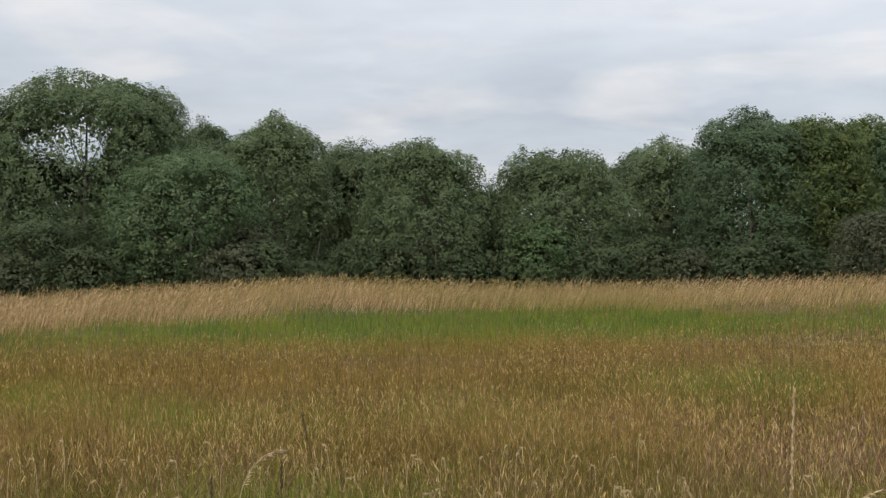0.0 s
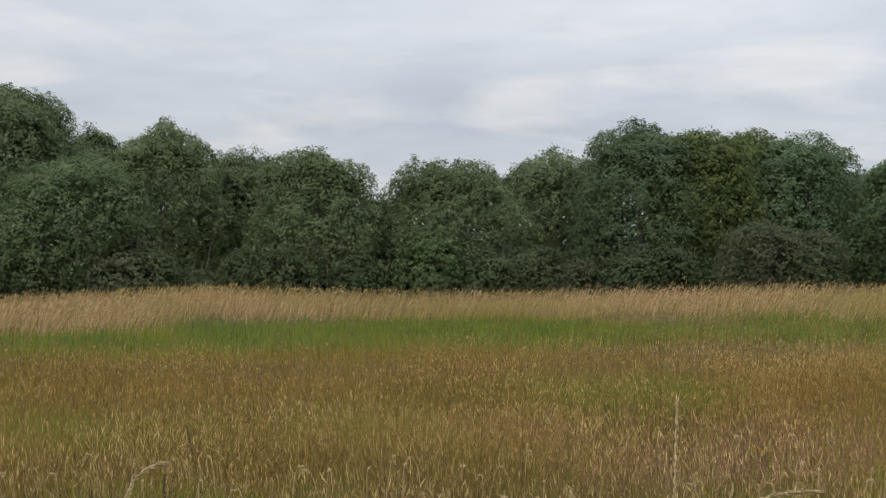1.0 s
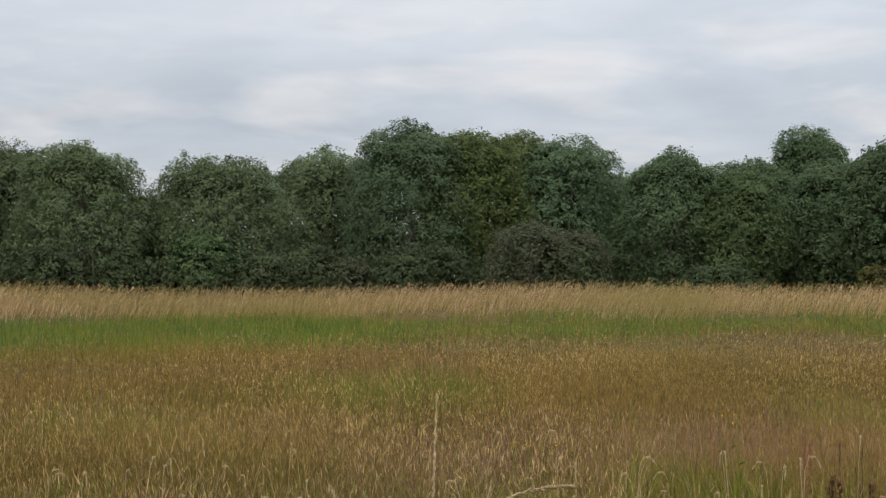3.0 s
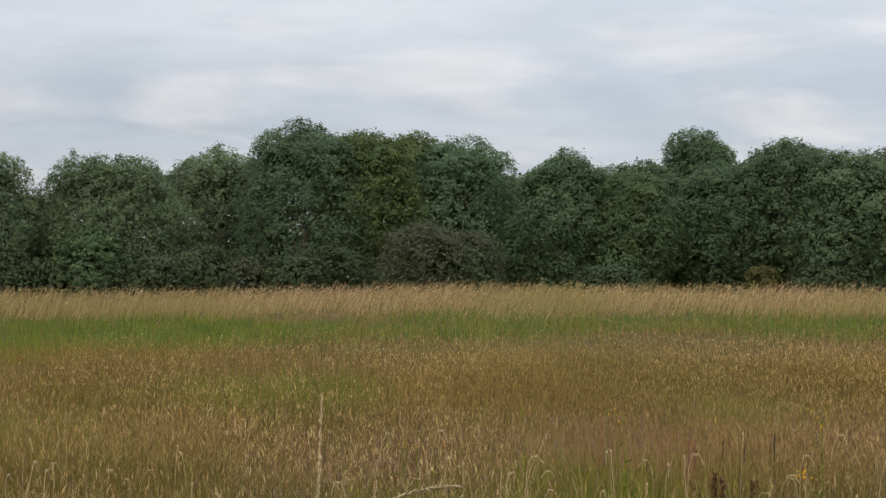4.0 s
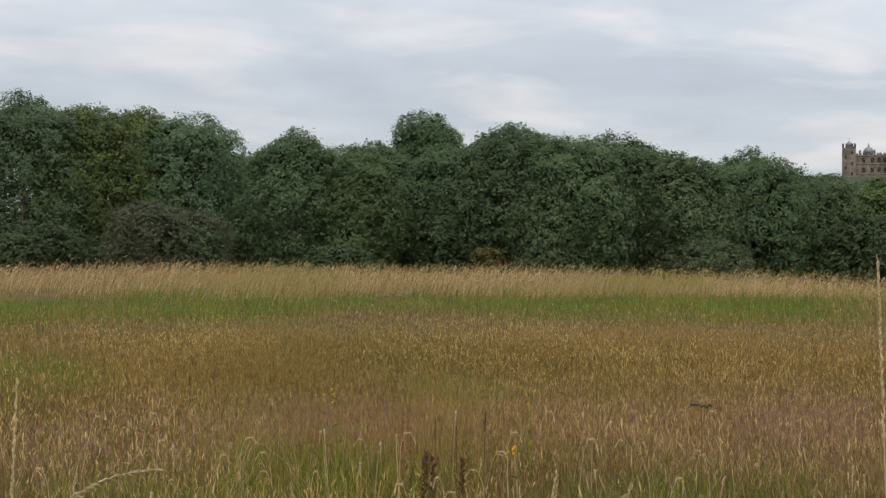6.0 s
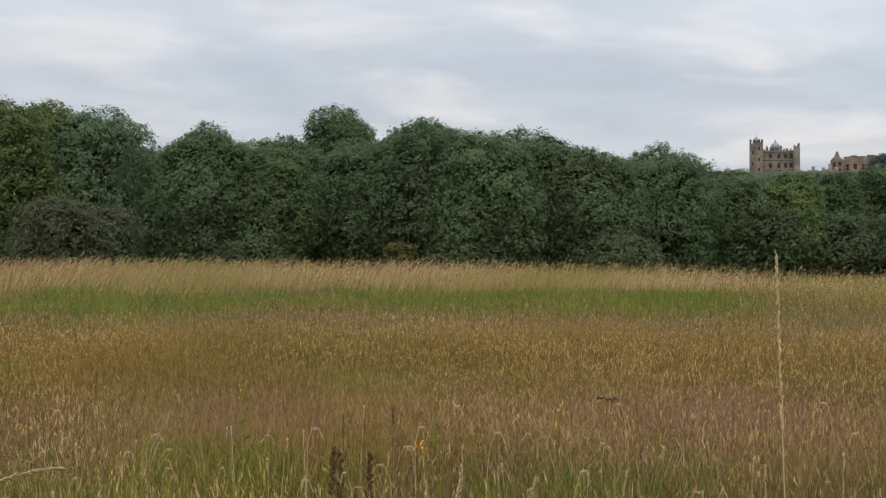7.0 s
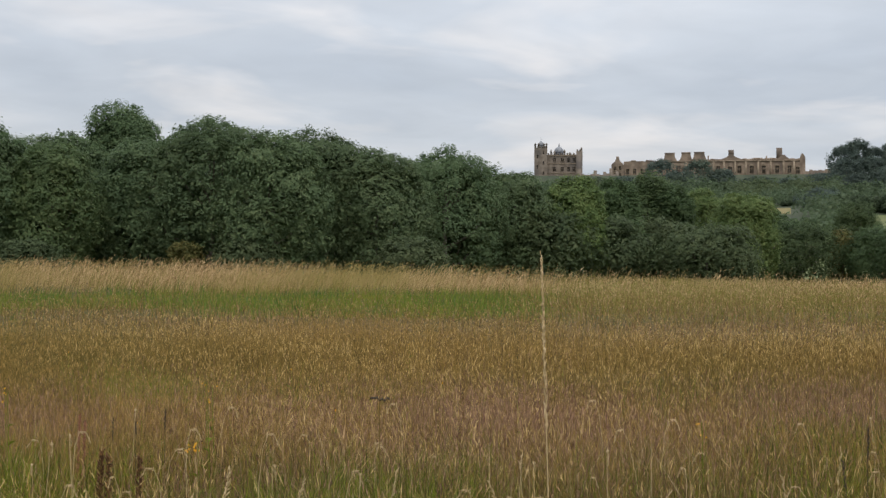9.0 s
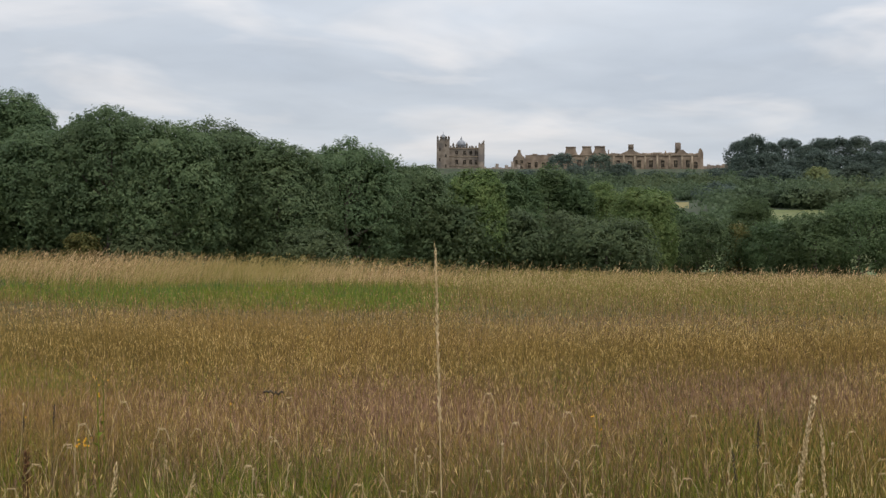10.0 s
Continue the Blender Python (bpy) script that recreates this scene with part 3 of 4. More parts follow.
def tree(az, d, top, wide, mat, label, seed, low=0.02, sprays=31500, size=0.168, boughs=42, depth=1.0, kind="tree", open_=0.0, full=0.5, tufts=90, limbs=12, group="", fill=0.26, stems=0, bare=0.32, slim=1.0):
    """A broadleaved tree: bearing, distance, the height of its top, the crown's width; low: where the leaves begin and full: where the crown is widest, as shares of the height;
    depth: how far its boughs swell; stems: thin pale stems that show in front of the lower leaves."""
    rng = np.random.RandomState(seed)
    x, y = polar(az, d)
    z = float(ground_z(x, y))
    h = top - z
    root = tagged(new(kind, None), label, kind, group)
    root.location = (x, y, z - 0.05)
    crown, centres = foliage("crown", rng, h, wide, low, full, boughs, sprays, size, mat, tufts, fill, open_, depth, seed, bare)
    tr = 0.016 * h + 0.04
    lean = rng.normal(0, 0.02 * h, 2)
    trunk_path = [(lean[0] * f * f, lean[1] * f * f, h * 0.8 * f) for f in (0, 0.08, 0.3, 0.6, 1.0)]
    v, f = tube(trunk_path, [tr * 1.5, tr * 1.05, tr * 0.85, tr * 0.5, tr * 0.12], 8)
    part("trunk" if kind == "tree" else "stem", mesh_of("trunk", v, f, [M_BARK], smooth=True), root)
    for i in rng.choice(boughs, min(boughs, limbs), replace=False):
        c = Vector(centres[i]) * 0.96
        start = max(0.06, min(0.7, c.z / h - 0.28 - 0.15 * rng.rand()))
        s = Vector((lean[0] * start * start, lean[1] * start * start, h * start))
        mid = s.lerp(c, 0.5) + Vector((0, 0, -0.05 * h))
        r0 = tr * (0.6 - 0.4 * start) * slim
        v, f = tube([s, s.lerp(mid, 0.6), mid, mid.lerp(c, 0.6), c], [r0, r0 * 0.8, r0 * 0.6, r0 * 0.4, r0 * 0.12], 6)
        part("limb", mesh_of("limb", v, f, [M_BARK], smooth=True), root)
    # slender stems that fan out in front of the leaves, towards the open meadow
    for i in range(stems):
        a = math.atan2(-y, -x) + rng.uniform(-0.9, 0.9)
        r = wide / 2 * rng.uniform(0.86, 1.0)
        foot = Vector((r * 0.86 * math.cos(a), r * 0.86 * math.sin(a), h * rng.uniform(0.03, 0.12)))
        tip = Vector((r * 1.0 * math.cos(a + rng.uniform(-0.22, 0.22)), r * 1.0 * math.sin(a + rng.uniform(-0.22, 0.22)), foot.z + h * rng.uniform(0.22, 0.4)))
        mid = foot.lerp(tip, 0.5) + Vector((0.12 * math.cos(a), 0.12 * math.sin(a), 0.0))
        v, f = tube([foot, mid, tip], [0.05, 0.035, 0.012], 5)
        part("limb", mesh_of("limb", v, f, [M_BARK], smooth=True), root)
    part("crown", crown, root)
    return root


def height_at(el, d):
    return EYE + d * math.tan(radians(el))


def row_of_trees(rows, mat, label, seed, **kw):
    """Rows of bearing, distance, elevation of the top and width of the crown, the last two in degrees."""
    for i, (az, d, el, w) in enumerate(rows):
        d += (0, 3.6, -2.4)[i % 3]
        tree(az, d, height_at(el, d), 2.2 * d * math.tan(radians(w / 2)), mat, label, seed + i, **kw)


ASH = "grey-green ash tree in the wood edge"
MAPLE = "mid-green field maple at the meadow's edge"
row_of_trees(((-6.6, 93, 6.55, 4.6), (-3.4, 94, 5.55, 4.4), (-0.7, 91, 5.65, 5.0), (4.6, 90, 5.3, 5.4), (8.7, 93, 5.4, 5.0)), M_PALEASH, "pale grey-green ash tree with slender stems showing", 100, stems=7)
row_of_trees(((12.1, 91, 6.65, 5.4), (18.3, 92, 5.95, 5.4)), M_ASH, ASH, 105, stems=2)
row_of_trees(((22.4, 92, 5.35, 4.4), (25.2, 94, 5.05, 4.2), (31.2, 94, 5.7, 5.8), (35.5, 93, 5.3, 4.6), (40.4, 94, 4.55, 4.6)), M_MAPLE, MAPLE, 140)
row_of_trees(((27.75, 101, 6.1, 3.4),), M_MAPLE, "dark field maple rising above its neighbours", 147, full=0.58, boughs=24)
row_of_trees(((-9.9, 89, 5.2, 6.2), (28.8, 90, 4.9, 4.6), (33.6, 91, 5.1, 4.4), (37.6, 92, 4.5, 4.4), (42.9, 97, 3.75, 3.3)), M_MAPLE, MAPLE, 150)
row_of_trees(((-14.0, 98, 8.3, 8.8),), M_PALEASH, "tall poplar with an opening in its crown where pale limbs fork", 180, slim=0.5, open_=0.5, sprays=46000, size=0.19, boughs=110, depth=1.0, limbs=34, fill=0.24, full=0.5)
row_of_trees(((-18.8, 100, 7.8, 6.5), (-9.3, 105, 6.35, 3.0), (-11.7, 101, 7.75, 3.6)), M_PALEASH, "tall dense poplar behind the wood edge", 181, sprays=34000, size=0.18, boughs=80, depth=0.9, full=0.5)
row_of_trees(((45.55, 102, 3.4, 2.7), (50.5, 112, 2.85, 2.5), (52.2, 112, 2.75, 2.6)), M_FRESH, "fresh green rounded tree in the wood edge", 200, sprays=24000)
row_of_trees(((25.0, 90, 4.5, 3.2),), M_BRIGHT, "light green rounded tree in the wood edge", 204)
row_of_trees(((47.15, 106, 3.35, 2.3), (48.4, 107, 3.6, 2.6), (49.5, 112, 3.0, 1.8)), M_HEDGE, "dark pointed tree in the wood edge", 206, full=0.3, sprays=22000, boughs=34)
row_of_trees(((46.0, 103, 1.1, 2.5), (51.8, 110, 0.7, 2.6), (48.9, 106, 0.6, 2.0)), M_HEDGE, "dark green bush at the wood's foot", 214, kind="shrub", sprays=7000, boughs=24, depth=0.5, full=0.5)
row_of_trees(((14.7, 91, 6.3, 4.2), (16.4, 93, 6.15, 3.8)), M_YELLOW, "yellowing sycamore in the wood edge", 210)
row_of_trees(((56.4, 150, 2.4, 1.9), (57.5, 116, 1.45, 3.0), (58.8, 119, 1.7, 2.8), (60.4, 118, 2.3, 3.4), (62.6, 118, 2.5, 4.0), (65.5, 118, 2.6, 4.6), (54.3, 120, 1.6, 3.0), (53.1, 118, 1.95, 2.6)), M_HEDGE, "dark green oak beyond the field", 230, sprays=15000)
row_of_trees(((55.9, 121, 1.35, 1.0), (30.2, 83.4, 0.75, 1.3)), M_OLIVE, "small yellow-green bush at the wood's foot", 240, kind="shrub", sprays=3500, boughs=14, depth=0.35, tufts=20)

for i in range(46):
    az = -20 + i * 1.86 + 0.5 * math.sin(i * 2.3)
    d = 87 + 1.6 * math.sin(i * 1.7) + max(0, az - 43) * 1.5
    el = (0.8 + 0.9 * abs(math.sin(i * 1.13 + 0.4))) * (1 if az < 20 else 0.6)
    brown = i in (2, 6, 16, 20)
    if az > 20 and not brown and (i % 4 or az > 42):
        continue
    tree(az, d, height_at(el, d), (4.0 + 2.0 * abs(math.sin(i * 0.9))), M_RUSSET if brown else M_THORN, "brownish half-bare shrub under the wood edge" if brown else "dark leafy shrub under the wood edge", 300 + i,
         kind="shrub", sprays=4600, boughs=22, depth=0.45, size=0.2, full=0.5, tufts=25, limbs=4, group="shrubs along the wood edge")
row_of_trees(((-15.8, 88, 2.5, 4.8), (-12.4, 87, 1.3, 3.6)), M_THORN, "broad dark hawthorn at the wood's foot", 370, kind="shrub", sprays=11000, boughs=30, depth=0.5, size=0.17, full=0.5)
row_of_trees(((-7.8, 87, 2.35, 2.4), (50.05, 104, 0.85, 1.9), (16.9, 87, 2.65, 3.6), (18.6, 87, 2.2, 3.0)), M_RUSSET, "large brown-tinged hawthorn with bare twigs", 360, kind="shrub", sprays=8000, boughs=30, depth=0.5, size=0.15, limbs=20, tufts=120, full=0.5)
row_of_trees(((4.0, 86.5, 2.2, 2.8), (1.2, 87, 2.3, 3.2)), M_BRIGHT, "pale green elder bush at the wood's foot", 364, kind="shrub", sprays=7000, boughs=26, depth=0.5, size=0.19, full=0.5)
for i in range(36):
    az = -21 + i * 2.05
    d = 104 + 3 * math.sin(i * 1.9)
    el = float(np.interp(az, [-21, -14, -10, -8, -3, 0.5, 2, 3.5, 7, 10, 12, 19, 21, 24, 28, 33, 37, 41, 44, 50, 60], [6.2, 4.9, 6.2, 5.4, 5.1, 4.7, 3.4, 4.4, 4.3, 5.0, 6.0, 5.3, 4.5, 4.4, 5.2, 5.0, 4.2, 3.9, 3.2, 2.6, 1.5]))
    tree(az, d, height_at(el - (0.25 if az < 42 else 1.0), d), 7.5, M_THORN, "dark tree deep in the wood", 400 + i, sprays=5500 if az < 42 else 9000, size=0.34 if az < 42 else 0.24, boughs=40, depth=0.8, tufts=0, limbs=4, group="trees deep in the wood")

# ---- the wooded hillside ----
FAR = "distant dark hillside tree"


def far_tree(az, d, high, wide, mat, seed, label=FAR, sprays=2600, boughs=30, size=0.75):
    x, y = polar(az, d)
    return tree(az, d, float(ground_z(x, y)) + high, wide, mat, label, seed, sprays=sprays, size=size, boughs=boughs, depth=1.3, tufts=30, limbs=2, group="trees on the hillside")


def hill_tree(az, d, el, wide, mat, seed, label=FAR, **kw):
    """As far_tree, with the top's elevation and the crown's width in degrees."""
    x, y = polar(az, d)
    return far_tree(az, d, height_at(el, d) - float(ground_z(x, y)), d * radians(wide), mat, seed, label, **kw)


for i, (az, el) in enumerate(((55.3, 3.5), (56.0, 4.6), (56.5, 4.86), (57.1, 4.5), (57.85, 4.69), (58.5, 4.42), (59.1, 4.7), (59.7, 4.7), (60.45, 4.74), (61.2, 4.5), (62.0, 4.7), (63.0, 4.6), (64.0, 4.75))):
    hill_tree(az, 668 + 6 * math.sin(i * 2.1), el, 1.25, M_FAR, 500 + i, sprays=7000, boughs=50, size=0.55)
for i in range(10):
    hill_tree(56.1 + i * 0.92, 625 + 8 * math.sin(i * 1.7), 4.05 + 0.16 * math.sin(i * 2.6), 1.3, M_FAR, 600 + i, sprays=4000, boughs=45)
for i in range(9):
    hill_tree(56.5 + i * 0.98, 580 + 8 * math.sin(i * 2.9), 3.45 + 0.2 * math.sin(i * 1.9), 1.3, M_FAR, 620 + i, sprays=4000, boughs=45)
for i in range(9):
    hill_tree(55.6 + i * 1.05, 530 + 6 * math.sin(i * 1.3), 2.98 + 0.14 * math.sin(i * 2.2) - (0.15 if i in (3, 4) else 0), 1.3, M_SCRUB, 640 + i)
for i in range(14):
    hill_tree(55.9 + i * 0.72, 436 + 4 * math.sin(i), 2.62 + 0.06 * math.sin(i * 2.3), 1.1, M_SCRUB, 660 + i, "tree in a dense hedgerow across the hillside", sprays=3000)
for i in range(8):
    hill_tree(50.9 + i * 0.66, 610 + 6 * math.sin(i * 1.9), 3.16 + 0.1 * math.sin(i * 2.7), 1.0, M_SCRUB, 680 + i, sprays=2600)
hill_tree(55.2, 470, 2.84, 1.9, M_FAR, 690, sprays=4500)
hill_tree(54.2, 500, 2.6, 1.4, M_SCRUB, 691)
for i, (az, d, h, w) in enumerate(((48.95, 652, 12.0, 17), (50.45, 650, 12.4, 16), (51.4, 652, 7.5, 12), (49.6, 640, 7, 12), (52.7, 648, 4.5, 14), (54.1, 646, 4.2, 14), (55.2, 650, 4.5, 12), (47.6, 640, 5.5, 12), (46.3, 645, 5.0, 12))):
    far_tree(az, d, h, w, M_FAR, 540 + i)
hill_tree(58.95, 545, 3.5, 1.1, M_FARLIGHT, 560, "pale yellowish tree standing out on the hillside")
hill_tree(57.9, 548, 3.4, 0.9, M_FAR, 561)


def build_scrub():
    """Low woodland that covers the hillside but for two small fields."""
    rng = np.random.RandomState(78)
    n = 1000
    az, d = rng.uniform(40, 68, n), np.sqrt(rng.uniform(215 ** 2, 662 ** 2, n))
    field = ((az > 52.3) & (az < 54.5) & (d > 320) & (d < 478)) | ((az > 55.8) & (az < 60.0) & (d > 300) & (d < 426))
    az, d = az[~field], d[~field]
    n = len(az)
    x, y = polar(az, d)
    r = rng.uniform(2.2, 6.4, n) * np.where(d > 615, 0.55, 1.0)
    centres = np.stack([x, y, ground_z(x, y) + r * 0.25], -1)
    k = rng.randint(0, n, 95000)
    q = rng.normal(size=(len(k), 3))
    q /= np.linalg.norm(q, axis=1)[:, None]
    q[:, 2] = np.abs(q[:, 2])
    lump = 1 + 0.16 * np.sin(q[:, 0] * 7 + k) * np.sin(q[:, 1] * 6 + k * 1.7)
    p = centres[k] + q * (r[k] * rng.uniform(0.8, 1.06, len(k)) * lump)[:, None] * np.array([1.15, 1.15, 0.95])
    normal = q + np.array([0, 0, 0.3]) + 0.5 * rng.normal(size=q.shape)
    normal /= np.linalg.norm(normal, axis=1)[:, None]
    along = np.cross(normal, rng.normal(size=q.shape))
    along /= np.linalg.norm(along, axis=1)[:, None]
    across = np.cross(normal, along)
    s = rng.uniform(0.6, 1.3, len(k))[:, None]
    verts = np.stack([p - along * s * 0.4 - across * s * 0.4, p - along * s * 0.4 + across * s * 0.4, p + along * s * 0.7], 1).reshape(-1, 3)
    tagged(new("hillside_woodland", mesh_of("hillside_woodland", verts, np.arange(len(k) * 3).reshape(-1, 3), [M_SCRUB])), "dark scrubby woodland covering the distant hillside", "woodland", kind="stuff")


build_scrub()

# ---- castle on the hill ----
M_STONE = material("weathered_limestone", [(0.142, 0.107, 0.080), (0.218, 0.166, 0.123), (0.300, 0.234, 0.175)], scale=0.35, detail=8, rough=0.95, bump=0.4, bump_scale=1.5, second=(0.136, 0.108, 0.088), second_scale=0.12)
M_GREYSTONE = material("grey_keep_stone", [(0.140, 0.114, 0.091), (0.196, 0.161, 0.129), (0.250, 0.208, 0.168)], scale=0.4, detail=8, rough=0.95, bump=0.4, bump_scale=1.5, second=(0.122, 0.106, 0.094), second_scale=0.15)
# painted shade: a dark colour in place of the dim rooms behind the windows
M_VOID = material("window_gloom", [(0.075, 0.064, 0.054), (0.11, 0.095, 0.080)], scale=1, rough=0.6)
M_LEAD = material("lead_roof", [(0.17, 0.18, 0.2), (0.25, 0.26, 0.28)], scale=0.6, rough=0.5)


def box(parent, name, mat, x0, x1, y0, y1, z0, z1, label=""):
    v = [(x, y, z) for x in (x0, x1) for y in (y0, y1) for z in (z0, z1)]
    f = [(0, 1, 3, 2), (4, 6, 7, 5), (0, 4, 5, 1), (2, 3, 7, 6), (0, 2, 6, 4), (1, 5, 7, 3)]
    return part(name, mesh_of(name, v, f, [mat]), parent, label)


def castle_root(name, az, d, label):
    root = tagged(new(name, None), label, "castle")
    x, y = polar(az, d)
    root.location = (x, y, 0)
    root.rotation_euler = (0, 0, -radians(az))
    return root


M_PALESTONE = material("dressed_pale_stone", [(0.180, 0.140, 0.099), (0.250, 0.198, 0.142), (0.318, 0.256, 0.186)], scale=0.6, detail=6, rough=0.95)


def pierced_mesh(name, mat, x0, x1, y0, y1, z0, z1, openings):
    """A slab with openings (x, z, width, height) right through it, in one piece."""
    xs = sorted({x0, x1, *[c - w / 2 for c, _, w, _ in openings], *[c + w / 2 for c, _, w, _ in openings]})
    zs = sorted({z0, z1, *[z for _, z, _, _ in openings], *[z + h for _, z, _, h in openings]})
    bm = bmesh.new()
    made = {}

    def vert(i, k):
        if (i, k) not in made:
            made[i, k] = bm.verts.new((xs[i], y0, zs[k]))
        return made[i, k]

    for i in range(len(xs) - 1):
        for k in range(len(zs) - 1):
            mx, mz = (xs[i] + xs[i + 1]) / 2, (zs[k] + zs[k + 1]) / 2
            if not any(abs(c - mx) < w / 2 and z < mz < z + h for c, z, w, h in openings):
                bm.faces.new((vert(i, k), vert(i + 1, k), vert(i + 1, k + 1), vert(i, k + 1)))
    grown = bmesh.ops.extrude_face_region(bm, geom=bm.faces[:], use_keep_orig=True)
    bmesh.ops.translate(bm, vec=(0, y1 - y0, 0), verts=[g for g in grown["geom"] if isinstance(g, bmesh.types.BMVert)])
    bmesh.ops.recalc_face_normals(bm, faces=bm.faces)
    me = bpy.data.meshes.new(name)
    bm.to_mesh(me)
    bm.free()
    me.materials.append(mat)
    return me


def pierced(parent, mat, x0, x1, y0, y1, z0, z1, openings, name="wall"):
    return part(name, pierced_mesh(name, mat, x0, x1, y0, y1, z0, z1, openings), parent)


def outline(parent, name, mat, pts, y0, y1, label=""):
    """A flat shape in x and z, given thickness."""
    n = len(pts)
    bm = bmesh.new()
    front = [bm.verts.new((x, y0, z)) for x, z in pts]
    back = [bm.verts.new((x, y1, z)) for x, z in pts]
    bm.faces.new(front)
    bm.faces.new(back[::-1])
    for i in range(n):
        bm.faces.new((front[i], back[i], back[(i + 1) % n], front[(i + 1) % n]))
    bmesh.ops.recalc_face_normals(bm, faces=bm.faces)
    me = bpy.data.meshes.new(name)
    bm.to_mesh(me)
    bm.free()
    me.materials.append(mat)
    return part(name, me, parent, label)


def lathe(parent, name, mat, x, y, prof, label="", sides=12):
    v = [(x + r * math.cos(2 * math.pi * k / sides), y + r * math.sin(2 * math.pi * k / sides), z) for r, z in prof for k in range(sides)]
    f = [(i * sides + k, i * sides + (k + 1) % sides, (i + 1) * sides + (k + 1) % sides, (i + 1) * sides + k) for i in range(len(prof) - 1) for k in range(sides)]
    return part(name, mesh_of(name, v, f, [mat], smooth=True), parent, label)


def window(parent, x, z, w, h, y, mat, head=False):
    """A recessed window with a raised stone surround, a mullion and, on the range, a pediment."""
    win = part("window", pierced_mesh("window", mat, x - w / 2 - 0.28, x + w / 2 + 0.28, y - 0.2, y + 0.1, z - 0.25, z + h + 0.3, [(x, z, w, h)]), parent)
    # a dark sheet closes the opening and stands in for the shade within
    box(win, "pane", M_VOID, x - w / 2, x + w / 2, y + 0.55, y + 0.62, z, z + h, "dark sheet standing in for the shade inside an empty window")
    box(win, "mullion", mat, x - 0.09, x + 0.09, y + 0.2, y + 0.4, z, z + h)
    box(win, "transom", mat, x - w / 2, x + w / 2, y + 0.22, y + 0.38, z + h * 0.6, z + h * 0.6 + 0.16)
    if head:
        outline(win, "pediment", mat, [(x - w / 2 - 0.5, z + h + 0.31), (x + w / 2 + 0.5, z + h + 0.31), (x, z + h + 1.0)], y - 0.3, y + 0.2)
    return win


def crenels(parent, mat, x0, x1, y0, y1, z, step=1.5, high=0.8):
    n = max(2, int((x1 - x0) / step))
    w = (x1 - x0) / n
    for i in range(n):
        box(parent, "merlon", mat, x0 + i * w, x0 + (i + 0.55) * w, y0, y1, z, z + high)


def pinnacle(parent, mat, x, y, z, high, wide=0.45):
    lathe(parent, "pinnacle", mat, x, y, [(wide, z), (wide, z + high * 0.6), (wide * 1.35, z + high * 0.62), (wide * 1.2, z + high * 0.72), (0.05, z + high)], sides=8)


keep = castle_root("castle_keep", 44.95, 700, "square turreted stone castle keep with lead cupolas")
floors = [(x, z, 1.3, 2.0) for z in (51.4, 46.8, 42.0) for x in (-1.9, 2.0, 5.0, 7.6)]
pierced(keep, M_GREYSTONE, -5.4, 11.3, 0, 1.2, 33, 54.9, floors)
box(keep, "wall", M_GREYSTONE, 10.1, 11.3, 1.2, 17, 33, 54.9)
box(keep, "wall", M_GREYSTONE, -11.3, -10.1, 1.2, 17, 33, 54.9)
box(keep, "wall", M_GREYSTONE, -11.3, 11.3, 17, 18.2, 33, 54.9)
box(keep, "roof", M_LEAD, -10.1, 10.1, 1.2, 17, 53.6, 54.0, "flat lead roof")
for x, z, w, h in floors:
    window(keep, x, z, w, h, 0, M_GREYSTONE)
for z in (45.6, 50.3, 54.2):
    box(keep, "string_course", M_PALESTONE, -5.4, 8.6, -0.22, -0.003, z, z + 0.35)
crenels(keep, M_GREYSTONE, -5.2, 8.6, 0, 0.7, 54.9)
crenels(keep, M_GREYSTONE, -10, 10, 17.4, 18.2, 54.9)
turret = pierced(keep, M_GREYSTONE, -11.7, -5.4, -1.8, -0.8, 33, 58.2, [(-10.1, z, 0.7, 1.5) for z in (43, 48, 53)] + [(-7.2, z, 0.7, 1.5) for z in (45, 50, 55)], "turret")
box(turret, "turret_side", M_GREYSTONE, -11.7, -10.9, -0.8, 4.2, 33, 58.2)
box(turret, "turret_side", M_GREYSTONE, -6.2, -5.4, -0.8, 4.2, 33, 58.2)
box(turret, "turret_back", M_GREYSTONE, -10.9, -6.2, 3.4, 4.2, 33, 58.2)
box(turret, "turret_roof", M_LEAD, -10.9, -6.2, -0.8, 3.4, 57.4, 57.7, "flat lead roof")
for x, z in [(-10.1, 43), (-10.1, 48), (-10.1, 53), (-7.2, 45), (-7.2, 50), (-7.2, 55)]:
    # shade inside the slits, put in as dark sheets
    box(turret, "pane", M_VOID, x - 0.35, x + 0.35, -1.1, -1.0, z, z + 1.5, "dark sheet standing in for the shade inside a slit window")
crenels(turret, M_GREYSTONE, -11.5, -5.5, -1.8, -1.2, 58.2, 1.2, 0.7)
for x in (-11.2, -9.6, -7.1, -5.8):
    pinnacle(keep, M_GREYSTONE, x, -1.5, 58.2, 2.3)
lathe(keep, "cupola", M_LEAD, -8.5, 1.2, [(1.15, 57.6), (1.15, 59.4), (1.35, 59.5), (1.25, 60.1), (0.95, 60.8), (0.4, 61.3), (0.12, 61.5), (0.04, 63.2)], "small lead cupola with a spike")
small = box(keep, "turret", M_GREYSTONE, 8.7, 11.7, -1.3, 2.6, 33, 56.6)
crenels(small, M_GREYSTONE, 8.8, 11.6, -1.3, -0.7, 56.6, 1.1, 0.7)
pinnacle(keep, M_GREYSTONE, 11.2, 0.8, 56.6, 2.0, 0.4)
for x, hgt in ((-3.6, 2.7), (-1.9, 2.2), (3.0, 2.8), (5.6, 1.4)):
    pinnacle(keep, M_GREYSTONE, x, 2.6, 54.0, hgt + 0.9, 0.42)
